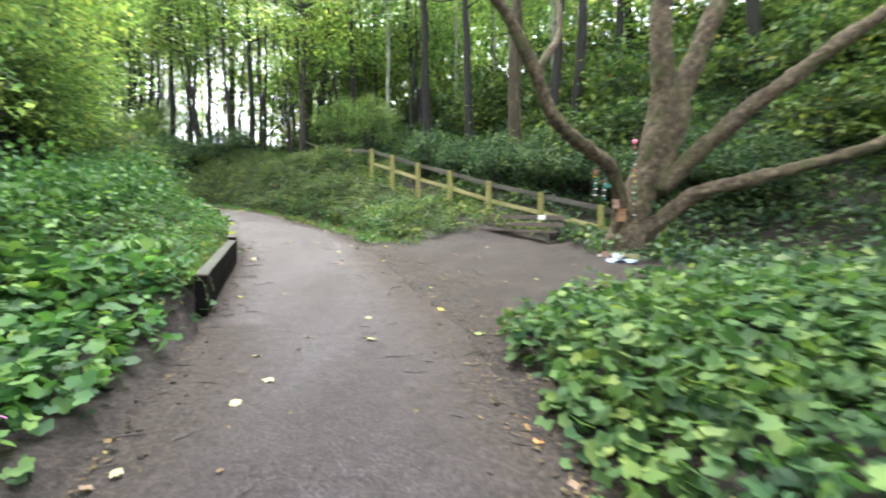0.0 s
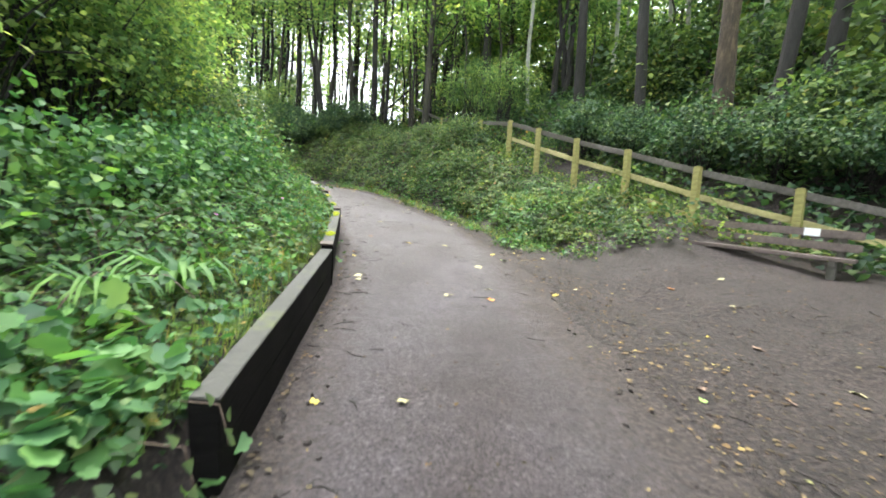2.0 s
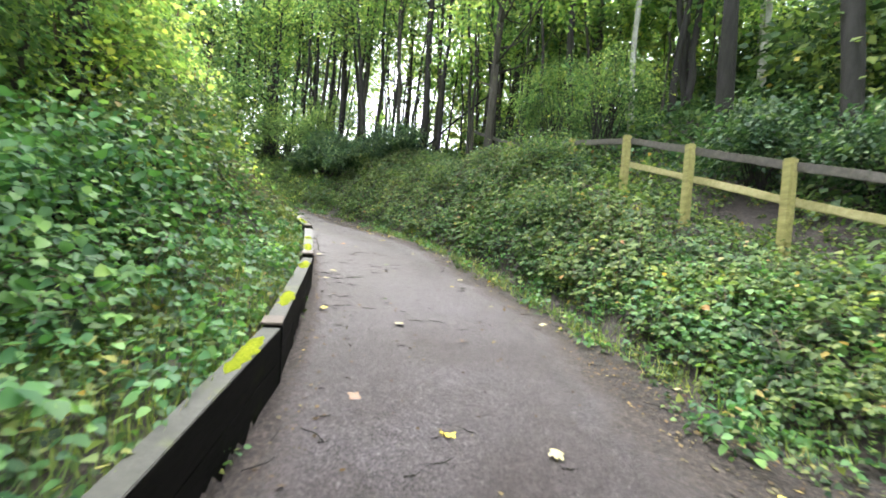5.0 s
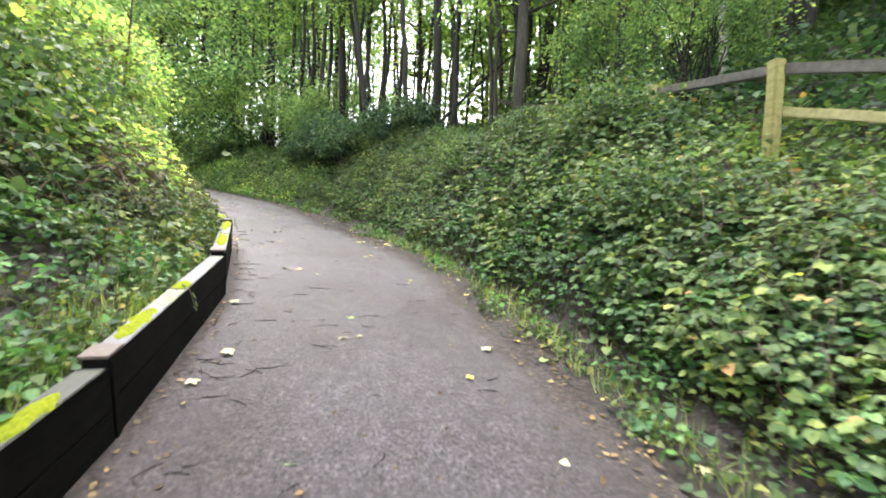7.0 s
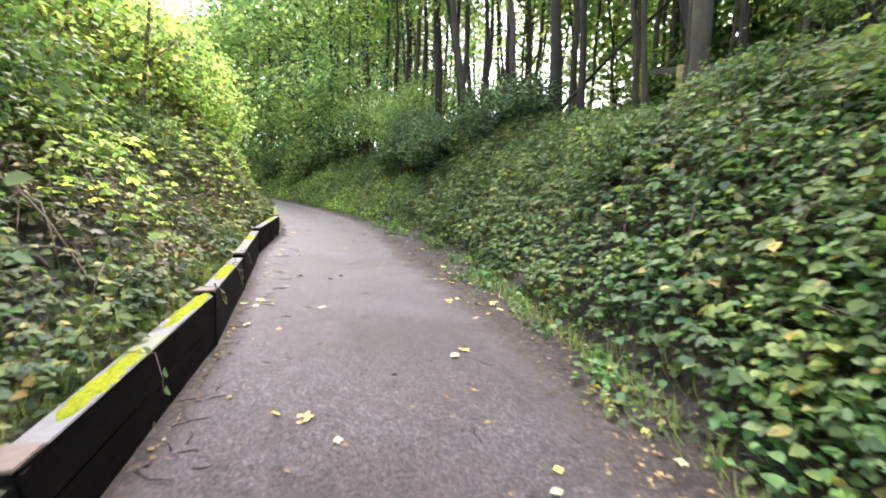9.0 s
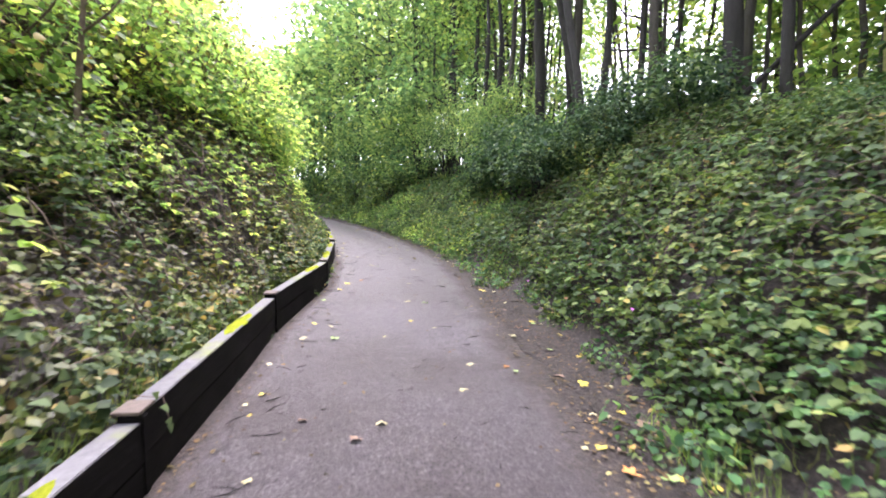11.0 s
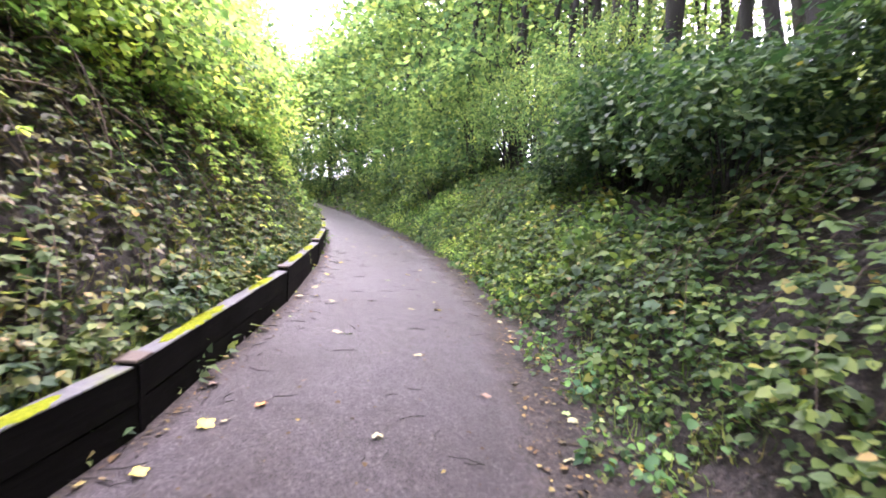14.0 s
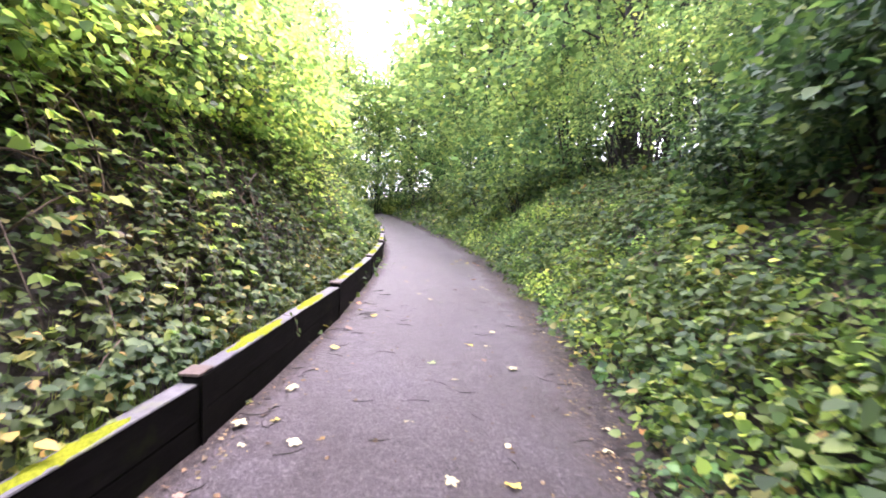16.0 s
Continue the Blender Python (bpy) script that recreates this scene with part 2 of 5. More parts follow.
GERANIUM = leaf_material("soft_green_herb_leaf", [(0.0, (0.045, 0.109, 0.057)), (0.4, (0.077, 0.175, 0.069)), (0.85, (0.140, 0.270, 0.092)), (1.0, (0.204, 0.314, 0.113))],
                         (1.4, 1.55, 0.85), 0.35, 0.5, 0.7)
IVY = leaf_material("ivy_leaf", [(0.0, (0.040, 0.060, 0.041)), (0.4, (0.073, 0.113, 0.058)), (0.8, (0.139, 0.185, 0.083)), (0.95, (0.224, 0.234, 0.091)), (1.0, (0.397, 0.263, 0.110))],
                    (1.3, 1.45, 0.85), 0.35, 0.55, 0.6, 0.25)
# geranium leaf again, darkened so its colour holds the shade under the trees
GERANIUM_SHADED = leaf_material("shaded_geranium_leaf", [(0.0, (0.034, 0.075, 0.040)), (0.4, (0.062, 0.125, 0.055)), (0.85, (0.115, 0.190, 0.078)), (1.0, (0.17, 0.23, 0.10))],
                     (1.35, 1.5, 0.85), 0.35, 0.55, 0.6, 0.25)
BRAMBLE = leaf_material("bramble_leaf", [(0.0, (0.043, 0.074, 0.044)), (0.4, (0.078, 0.132, 0.059)), (0.8, (0.146, 0.211, 0.081)), (0.965, (0.221, 0.271, 0.105)), (0.99, (0.338, 0.263, 0.099)), (1.0, (0.310, 0.161, 0.110))],
                        (1.35, 1.45, 0.85), 0.4, 0.5, 0.5, 0.3)
GRASS = leaf_material("verge_grass_blade", [(0.0, (0.084, 0.143, 0.040)), (0.5, (0.168, 0.242, 0.064)), (0.9, (0.300, 0.330, 0.112)), (1.0, (0.432, 0.330, 0.208))],
                      (1.3, 1.4, 0.7), 0.35, 0.5, 0.8)
DRY = leaf_material("dry_bramble_leaf", [(0.0, (0.035, 0.030, 0.018)), (0.25, (0.070, 0.073, 0.030)), (0.6, (0.126, 0.132, 0.045)), (0.85, (0.196, 0.172, 0.060)), (1.0, (0.189, 0.112, 0.060))],
                    (1.2, 1.3, 0.8), 0.3, 0.5, 0.7, 0.5)
LITTER = leaf_material("dead_leaf_litter", [(0.0, (0.07, 0.045, 0.03)), (0.5, (0.16, 0.11, 0.07)), (0.9, (0.22, 0.155, 0.09)), (1.0, (0.38, 0.31, 0.13))],
                       (1, 1, 1), 0.1, 0.7, 1.0, 0.3)
PETAL = plain("pink_petal", (0.62, 0.22, 0.55), 0.6, 0.15)
FALLEN = [plain("fallen_leaf_cream", (0.34, 0.31, 0.16), 0.6), plain("fallen_leaf_yellow", (0.46, 0.36, 0.05), 0.6),
          plain("fallen_leaf_green", (0.24, 0.34, 0.10), 0.55), plain("fallen_leaf_orange", (0.50, 0.22, 0.06), 0.6),
          plain("fallen_leaf_brown", (0.20, 0.13, 0.09), 0.7)]
STONE = plain("pale_stone", (0.30, 0.28, 0.26), 0.8, 0.3, 14)
PAPER = plain("white_paper", (0.78, 0.79, 0.80), 0.5, 0.06)

# ---------------------------------------------------------------- plan of the lane
LANE = np.array([(0.9, -30), (0.5, -14), (0.25, -6), (0, 0), (-0.55, 2), (-1.2, 4.5), (-1.95, 6.7), (-2.75, 9.0), (-3.45, 10.4), (-4.3, 11.7), (-5.5, 13.1),
                 (-7.1, 14.7), (-8.9, 16.1), (-10.7, 17.4), (-12.4, 18.55), (-14.2, 19.75), (-16.2, 20.85), (-19.4, 22.25), (-22.7, 23.35),
                 (-28, 24.7), (-34, 25.8), (-42, 27.0), (-60, 29), (-95, 32)])
KERB = [(-2.3, 4.3), (-3.27, 7.0), (-4.47, 9.5), (-5.74, 11.42), (-7.1, 13.12), (-8.5, 14.36), (-10.0, 15.36), (-12.2, 16.78), (-13.95, 18.22),
        (-16.38, 19.58), (-18.9, 20.72), (-21.4, 21.66), (-24.0, 22.5), (-26.6, 23.18), (-29.2, 23.75), (-31.8, 24.2)]


def spline(points, step=0.1):
    p = np.vstack([2 * points[0] - points[1], points, 2 * points[-1] - points[-2]])
    out = []
    for a, b, c, d in zip(p[:-3], p[1:-2], p[2:-1], p[3:]):
        for u in np.linspace(0, 1, max(2, int(np.linalg.norm(c - b) / step)), endpoint=False):
            out.append(0.5 * (2 * b + (c - a) * u + (2 * a - 5 * b + 4 * c - d) * u * u + (3 * b - a - 3 * c + d) * u ** 3))
    return np.array(out + [points[-1]])


MID = spline(LANE)
for _ in range(12):
    MID[1:-1] = 0.25 * MID[:-2] + 0.5 * MID[1:-1] + 0.25 * MID[2:]
RUN = np.r_[0, np.cumsum(np.hypot(*np.diff(MID, axis=0).T))]
RUN -= RUN[np.hypot(*(MID - (0, 0)).T).argmin()]
TAN = np.gradient(MID, axis=0)
TAN /= np.linalg.norm(TAN, axis=1)[:, None]


def along(xy):
    """Distance along the lane and to its right, for points of the plan."""
    xy = np.atleast_2d(np.asarray(xy, float))
    s, d = np.empty(len(xy)), np.empty(len(xy))
    for i in range(0, len(xy), 20000):
        q = xy[i:i + 20000]
        near = ((q[:, None, 0] - MID[None, ::2, 0]) ** 2 + (q[:, None, 1] - MID[None, ::2, 1]) ** 2).argmin(1) * 2
        off, t = q - MID[near], TAN[near]
        s[i:i + 20000] = RUN[near] + (off * t).sum(1)
        side = off[:, 0] * t[:, 1] - off[:, 1] * t[:, 0]
        d[i:i + 20000] = np.sign(side) * np.hypot(*off.T)
    return s, d


def spot(s, d):
    """The place in the plan at a distance along the lane and to its right."""
    s, d = np.asarray(s, float), np.asarray(d, float)
    x, y = np.interp(s, RUN, MID[:, 0]), np.interp(s, RUN, MID[:, 1])
    tx, ty = np.interp(s, RUN, TAN[:, 0]), np.interp(s, RUN, TAN[:, 1])
    return np.stack([x + d * ty, y - d * tx], -1)


KERB_S, KERB_D = along(KERB)


def lane_z(s):
    return np.interp(s, [-40, -10, 0, 6.1, 10.2, 13.4, 17.4, 21.3, 25.6, 35, 60, 100], [-3.6, -1.0, 0.02, 0.79, 1.29, 1.72, 2.33, 2.66, 3.2, 4.2, 7.0, 10.5])


def smooth(x, a, b):
    u = np.clip((x - a) / (b - a), 0, 1)
    return u * u * (3 - 2 * u)


def wave(x, y, f, seed=0.0):
    """Cheap smooth unevenness, about -1 to 1."""
    return (np.sin(x * f + 1.3 * np.sin(y * f * 0.7 + seed)) + np.sin(y * f * 1.1 + 1.7 * np.sin(x * f * 0.6 + 2 * seed))) * 0.5


def ground_z(x, y):
    x, y = np.asarray(x, float).ravel(), np.asarray(y, float).ravel()
    s, d = along(np.stack([x, y], -1))
    z = lane_z(s)
    # right-hand side: muddy lay-by, then a bank with a hillside above
    crest = np.interp(s, [-5, 4, 7.6, 8.7, 10.2, 12, 14, 16, 18, 20, 23, 30, 45], [0.3, 0.22, 0.22, 0.34, 0.7, 1.0, 1.5, 2.1, 2.05, 1.9, 2.4, 2.2, 1.8])
    toe = np.interp(s, [8, 10, 12, 17, 19.5, 23, 26, 30], [2.3, 1.9, 1.62, 1.7, 1.85, 1.85, 1.55, 1.6])
    u = np.clip((d - toe) / (4.3 - toe), 0, 1)
    right = crest * (1 - (1 - u) ** np.interp(s, [8, 12, 15, 18, 21, 26], [1.0, 1.8, 2.5, 2.3, 1.8, 1.4]))
    hill = np.interp(s, [-10, 5, 14, 20, 26, 60], [0.45, 0.6, 0.6, 0.36, 0.08, 0.05])
    foot = np.interp(s, [0, 5, 8, 10, 12], [9, 8.5, 6.2, 5.0, 4.4])
    right = right + hill * np.clip(d - foot, 0, 18) + 0.02 * np.clip(d - 20, 0, 60)
    mound = smooth(d, 1.2, 1.9) * (1 - smooth(s, 3.3, 4.6)) * 0.12
    # left-hand side: earth held by the kerb, then a bank
    kd = np.interp(s, KERB_S, KERB_D)
    e = np.clip(kd - 0.05 - d, 0, None)
    held = np.clip((e - 0.07) / 0.06, 0, 1) * smooth(s, 4.0, 4.6) * 0.31 + np.clip(e / 0.6, 0, 1) * (1 - smooth(s, 4.0, 4.6)) * 0.08
    steep = np.interp(s, [4, 11, 15, 18, 20.5, 23, 30, 60], [0.10, 0.14, 0.4, 0.72, 1.0, 1.5, 1.4, 1.0])
    rise = np.interp(s, [18, 20.5, 23, 30, 60], [3.2, 2.5, 1.7, 1.7, 2.2])
    left = held + steep * np.minimum(np.clip(e - 0.28, 0, None), rise) + 0.14 * np.clip(e - 3.4, 0, 12)
    z = z + np.where(d > 0, right + mound, left)
    off = np.clip(np.abs(d) - 1.3, 0, 1)
    z += off * (0.05 * wave(x, y, 2.1) + 0.03 * wave(x, y, 5.3, 1.0))
    z += 0.012 * wave(x, y, 4.0, 2.0) * (np.abs(d) > 1.0)
    # a bed for the asphalt
    right_edge = 1.18 + 0.07 * wave(s, s * 0.3, 1.7)
    z -= 0.06 * (smooth(d, kd - 0.14, kd - 0.07) * (1 - smooth(d, right_edge - 0.22, right_edge + 0.03)))
    return z


# ---------------------------------------------------------------- mesh helpers


def part(name, data, mat, parent=None, label=""):
    ob = new(name, data)
    if mat and not data.materials:
        data.materials.append(mat)
    if parent is not None:
        ob.parent = parent
    return tagged(ob, label)


def thing(name, label, category, group="", kind="", at=(0, 0, 0)):
    ob = new(name)
    ob.location = at
    ob.empty_display_size = 0.2
    return tagged(ob, label, category, group, kind)


def tri_mesh(name, verts, tris, smooth_faces=False):
    me = bpy.data.meshes.new(name)
    verts, tris = np.ascontiguousarray(verts, np.float32), np.ascontiguousarray(tris, np.int32)
    me.vertices.add(len(verts))
    me.vertices.foreach_set("co", verts.ravel())
    me.loops.add(tris.size)
    me.loops.foreach_set("vertex_index", tris.ravel())
    me.polygons.add(len(tris))
    me.polygons.foreach_set("loop_start", np.arange(0, tris.size, 3, dtype=np.int32))
    if smooth_faces:
        me.polygons.foreach_set("use_smooth", np.ones(len(tris), bool))
    me.update(calc_edges=True)
    me.validate()
    return me


def tube(points, radii, sides=8, seed=0, rough=0.0):
    """Vertices and triangles of a tapered tube along points."""
    p, r = np.asarray(points, float), np.asarray(radii, float)
    rng = np.random.default_rng(seed)
    t = np.gradient(p, axis=0)
    t /= np.linalg.norm(t, axis=1)[:, None] + 1e-9
    ref = np.array([0.31, 0.95, 0.05]) if abs(t[0][2]) > 0.6 else np.array([0, 0, 1.0])
    a = np.cross(t, ref)
    a /= np.linalg.norm(a, axis=1)[:, None] + 1e-9
    b = np.cross(t, a)
    th = np.linspace(0, 2 * np.pi, sides, endpoint=False)
    rr = r[:, None] * (1 + rough * rng.uniform(-1, 1, (len(p), sides)))
    v = (p[:, None] + rr[..., None] * (np.cos(th)[None, :, None] * a[:, None] + np.sin(th)[None, :, None] * b[:, None])).reshape(-1, 3)
    i, j = np.meshgrid(np.arange(len(p) - 1), np.arange(sides), indexing="ij")
    k = (j + 1) % sides
    q0, q1, q2, q3 = (i * sides + j).ravel(), (i * sides + k).ravel(), ((i + 1) * sides + k).ravel(), ((i + 1) * sides + j).ravel()
    tris = np.r_[np.stack([q0, q2, q1], 1), np.stack([q0, q3, q2], 1)]
    v = np.vstack([v, p[0], p[-1]])
    n0, n1, last = len(v) - 2, len(v) - 1, (len(p) - 1) * sides
    jj = np.arange(sides)
    tris = np.r_[tris, np.stack([np.full(sides, n0), jj, (jj + 1) % sides], 1), np.stack([np.full(sides, n1), last + (jj + 1) % sides, last + jj], 1)]
    return v, tris


def joined(pieces):
    vs, ts, n = [], [], 0
    for v, t in pieces:
        vs.append(v), ts.append(t + n)
        n += len(v)
    return np.vstack(vs), np.vstack(ts)


def curve_points(ctrl, step=0.25):
    c = np.asarray(ctrl, float)
    return spline(c, step)


def fan(outline, centre):
    v = np.array([centre, *outline])
    n = len(outline)
    return v, np.array([(0, 1 + i, 1 + (i + 1) % n) for i in range(n)])


def palmate(lobes, deep):
    pts = []
    for i in range(lobes * 3 + 1):
        a = radians(-150 + 300 * i / (lobes * 3))
        r = 0.52 if i % 3 else 0.52 * deep
        pts.append((0.48 + r * math.cos(a), r * math.sin(a), 0.07 * abs(math.sin(a)) - 0.02))
    return fan(pts + [(0.30, 0, 0)], (0.45, 0, -0.05))


LEAF = {
    "ovate": (np.array([(0, 0, 0), (0.2, 0.40, 0.06), (0.6, 0.35, 0.03), (1, 0, -0.10), (0.6, -0.35, 0.03), (0.2, -0.40, 0.06)]), np.array([(0, 3, 2), (0, 2, 1), (0, 5, 4), (0, 4, 3)])),
    "simple": (np.array([(0, 0, 0), (0.42, 0.36, 0.07), (1, 0, -0.04), (0.42, -0.36, 0.07)]), np.array([(0, 2, 1), (0, 3, 2)])),
    "palm": palmate(5, 0.82),
    "ivy": fan([(0, 0, 0), (0.12, 0.46, 0.04), (0.5, 0.3, 0.02), (1, 0, -0.06), (0.5, -0.3, 0.02), (0.12, -0.46, 0.04)], (0.35, 0, -0.04)),
    "blade": (np.array([(0, 0.05, 0), (0, -0.05, 0), (0.5, 0.042, 0.06), (0.5, -0.042, 0.06), (1, 0, -0.12)]), np.array([(0, 1, 3), (0, 3, 2), (2, 3, 4)])),
}


def leaves(kind, at, way, up, length, width=1.0):
    """Vertices and triangles of many leaves: places, directions, normals and sizes."""
    tv, tt = LEAF[kind]
    w = way / (np.linalg.norm(way, axis=1)[:, None] + 1e-9)
    side = np.cross(up, w)
    side /= np.linalg.norm(side, axis=1)[:, None] + 1e-9
    n = np.cross(w, side)
    L = np.asarray(length)[:, None, None]
    v = at[:, None] + L * (tv[None, :, :1] * w[:, None] + width * tv[None, :, 1:2] * side[:, None] + tv[None, :, 2:] * n[:, None])
    t = tt[None] + (np.arange(len(at)) * len(tv))[:, None, None]
    return v.reshape(-1, 3), t.reshape(-1, 3)


def cloud(rng, centres, per, spread, flat=0.5):
    c = np.repeat(centres, per, axis=0)
    off = rng.normal(0, 1, (len(c), 3)) * spread
    off[:, 2] *= flat
    return c + off, off


# ---------------------------------------------------------------- ground, asphalt


def axis(lo, hi, step, far):
    mid = np.arange(lo, hi + step, step)
    grow = np.cumsum(step * 1.22 ** np.arange(1, 200))
    grow = grow[grow < far]
    return np.r_[lo - grow[::-1], mid, mid[-1] + grow]


gx, gy = axis(-26, 8, 0.125, 400), axis(-3, 30, 0.125, 400)
GX, GY = np.meshgrid(gx, gy, indexing="ij")
GZ = ground_z(GX, GY)
nx, ny = GX.shape
ii, jj = np.meshgrid(np.arange(nx - 1), np.arange(ny - 1), indexing="ij")
c0 = (ii * ny + jj).ravel()
quads = np.r_[np.stack([c0, c0 + ny, c0 + ny + 1], 1), np.stack([c0, c0 + ny + 1, c0 + 1], 1)]
ground = part("ground", tri_mesh("ground", np.stack([GX.ravel(), GY.ravel(), GZ], 1), quads, True), SOIL)
tagged(ground, "dark bare soil and mud under woodland plants", "ground", kind="structure")

ss = np.arange(-28, 80, 0.15)
cols = np.linspace(0, 1, 19)
kd = np.interp(ss, KERB_S, KERB_D) + np.where(ss < 4.3, -0.02, 0.0)
left_edge = np.where(ss < 4.4, -1.12 + 0.10 * wave(ss, ss * 0.4, 2.0), kd - 0.04)
right_edge = 1.2 + 0.07 * wave(ss, ss * 0.3, 1.7) + 0.06 * wave(ss, ss, 6.0)
D = left_edge[:, None] + cols[None] * (right_edge - left_edge)[:, None]
S = np.repeat(ss[:, None], len(cols), 1)
XY = spot(S.ravel(), D.ravel())
Z = lane_z(S.ravel()) + 0.006 * wave(XY[:, 0], XY[:, 1], 3.0) - 0.03 * np.clip(np.abs(cols[None] - 0.5) * 2 - 0.7, 0, 1).repeat(len(ss), 0).ravel()
n, m = S.shape
ii, jj = np.meshgrid(np.arange(n - 1), np.arange(m - 1), indexing="ij")
c0 = (ii * m + jj).ravel()
path = part("path", tri_mesh("path", np.c_[XY, Z], np.r_[np.stack([c0, c0 + 1, c0 + m + 1], 1), np.stack([c0, c0 + m + 1, c0 + m], 1)], True), ASPHALT)
rim = np.clip(1 - np.minimum((D - left_edge[:, None]) * np.where(ss < 4.4, 1, 1.7)[:, None], right_edge[:, None] - D) / np.interp(ss, [8, 11], [1.05, 0.5])[:, None], 0, 1)
path.data.attributes.new("edge", "FLOAT", "POINT").data.foreach_set("value", rim.astype(np.float32).ravel())
tagged(path, "worn grey asphalt footpath, damp and gritty", "path", kind="structure")

# ---------------------------------------------------------------- timber kerb


def board(length, height, depth, bevel=0.012, cuts=6, sag=0.006, seed=0):
    """A worn timber along +x from the origin, its front at y = 0, its back at y = depth, its top at z = 0."""
    bm = bmesh.new()
    bmesh.ops.create_cube(bm, size=1)
    bmesh.ops.scale(bm, vec=(length, depth, height), verts=bm.verts)
    bmesh.ops.translate(bm, vec=(length / 2, depth / 2, -height / 2), verts=bm.verts)
    bmesh.ops.bevel(bm, geom=list(bm.edges), offset=bevel, segments=2, affect="EDGES")
    for k in range(1, cuts):
        bmesh.ops.bisect_plane(bm, geom=bm.verts[:] + bm.edges[:] + bm.faces[:], plane_co=(length * k / cuts, 0, 0), plane_no=(1, 0, 0))
    for v in bm.verts:
        q = noise.noise_vector((v.co.x * 2.3 + seed * 7.1, v.co.y * 6, v.co.z * 6))
        v.co += Vector((0, q.y, q.z)) * sag
    me = bpy.data.meshes.new("board")
    bm.to_mesh(me)
    bm.free()
    return me


def direction(a, b):
    return math.degrees(math.atan2(b[1] - a[1], b[0] - a[0]))


kerb = thing("timber_kerb", "low retaining kerb of blackened timber sleepers, mossy on top", "retaining wall", kind="structure")
for i, (a, b) in enumerate(zip(KERB[:-1], KERB[1:])):
    a, b = np.array(a), np.array(b)
    length, turn = float(np.hypot(*(b - a))), direction(a, b)
    za, zb = float(lane_z(along(a)[0])[0]), float(lane_z(along(b)[0])[0])
    lift = 0.40 + 0.008 * math.sin(i * 2.1)
    fall = 0.03
    tilt = -math.degrees(math.atan2(zb - za - fall, length))
    place = pose(a[0], a[1], za + lift, 0, tilt, turn)
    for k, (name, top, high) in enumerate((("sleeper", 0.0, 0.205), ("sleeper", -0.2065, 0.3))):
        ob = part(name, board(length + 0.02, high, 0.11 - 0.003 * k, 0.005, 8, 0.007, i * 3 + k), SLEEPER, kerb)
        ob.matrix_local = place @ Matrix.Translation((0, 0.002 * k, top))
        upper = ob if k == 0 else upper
    # thin top board in a paler colour than the sleeper's sides
    top = part("sleeper_top", board(length - 0.02, 0.012, 0.112, 0.004, 10, 0.004, i), COPING if i > 2 else COPING_OLD, upper, "upper face of the sleeper, paler than its sides")
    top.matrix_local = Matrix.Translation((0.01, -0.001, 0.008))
    # cap board across the joint
    if i == 0:
        continue
    cap = part("joint_cap", board(0.15, 0.016, 0.128, 0.004, 2, 0.002, i), BROWN_CAP, upper, "reddish brown capping piece over a joint")
    cap.matrix_local = pose(-0.02, -0.004, 0.021, 0, 0, random.uniform(-3, 3))
    post = part("joint_post", board(0.05, 0.5, 0.012, 0.004, 2, 0.002, i), SLEEPER, kerb)
    post.matrix_local = place @ Matrix.Translation((0.0, -0.009, -0.01))
    # moss cushions
    rng = np.random.default_rng(50 + i)
    at_x = rng.uniform(0.2, 0.5)
    while at_x < length - 0.3 and i > 0:
        span = rng.uniform(0.3, 1.0) if i > 3 else rng.uniform(0.2, 0.6)
        if rng.random() < (0.8 if i > 1 else 0.45):
            bm = bmesh.new()
            nseg = max(4, int(span / 0.035))
            rows = []
            for u in np.linspace(0, 1, nseg):
                wide = 0.055 * (math.sin(math.pi * u) ** 0.45) * rng.uniform(0.75, 1.1)
                mid = 0.055 + rng.uniform(-0.012, 0.012)
                high = 0.014 * (math.sin(math.pi * u) ** 0.5) + rng.uniform(0, 0.005)
                rows.append([bm.verts.new((u * span, mid + f * wide, 0.008 + high * (1 - f * f))) for f in (-1.05, -0.7, -0.25, 0.25, 0.7, 1.0)])
            for r0, r1 in zip(rows[:-1], rows[1:]):
                for q in range(5):
                    bm.faces.new((r0[q], r1[q], r1[q + 1], r0[q + 1]))
            for f in bm.faces:
                f.smooth = True
            me = bpy.data.meshes.new("moss")
            bm.to_mesh(me)
            bm.free()
            mo = part("moss", me, MOSS, upper, "bright yellow-green moss cushion")
            mo.matrix_local = Matrix.Translation((at_x, 0, 0.0))
        at_x += span + rng.uniform(0.1, 0.7)

# ---------------------------------------------------------------- fence and bench
POSTS = [(4.35, 8.75, 1.75), (3.4, 9.55, 2.1), (2.28, 10.37, 2.46), (1.15, 11.22, 2.83), (0.19, 12.33, 3.26), (-0.75, 13.4, 3.65), (-1.65, 14.45, 4.07), (-2.5, 15.6, 4.5),
         (-3.6, 17.2, 4.85), (-4.7, 18.9, 5.2), (-5.8, 20.55, 5.65), (-7.0, 22.3, 6.3), (-8.2, 24.1, 7.0)]
fence = thing("post_and_rail_fence", "rustic timber post and rail fence, posts tinged green", "fence")


def post_mesh(height, seed):
    me = board(height, 0.115, 0.115, 0.014, 8, 0.006, seed)
    return me


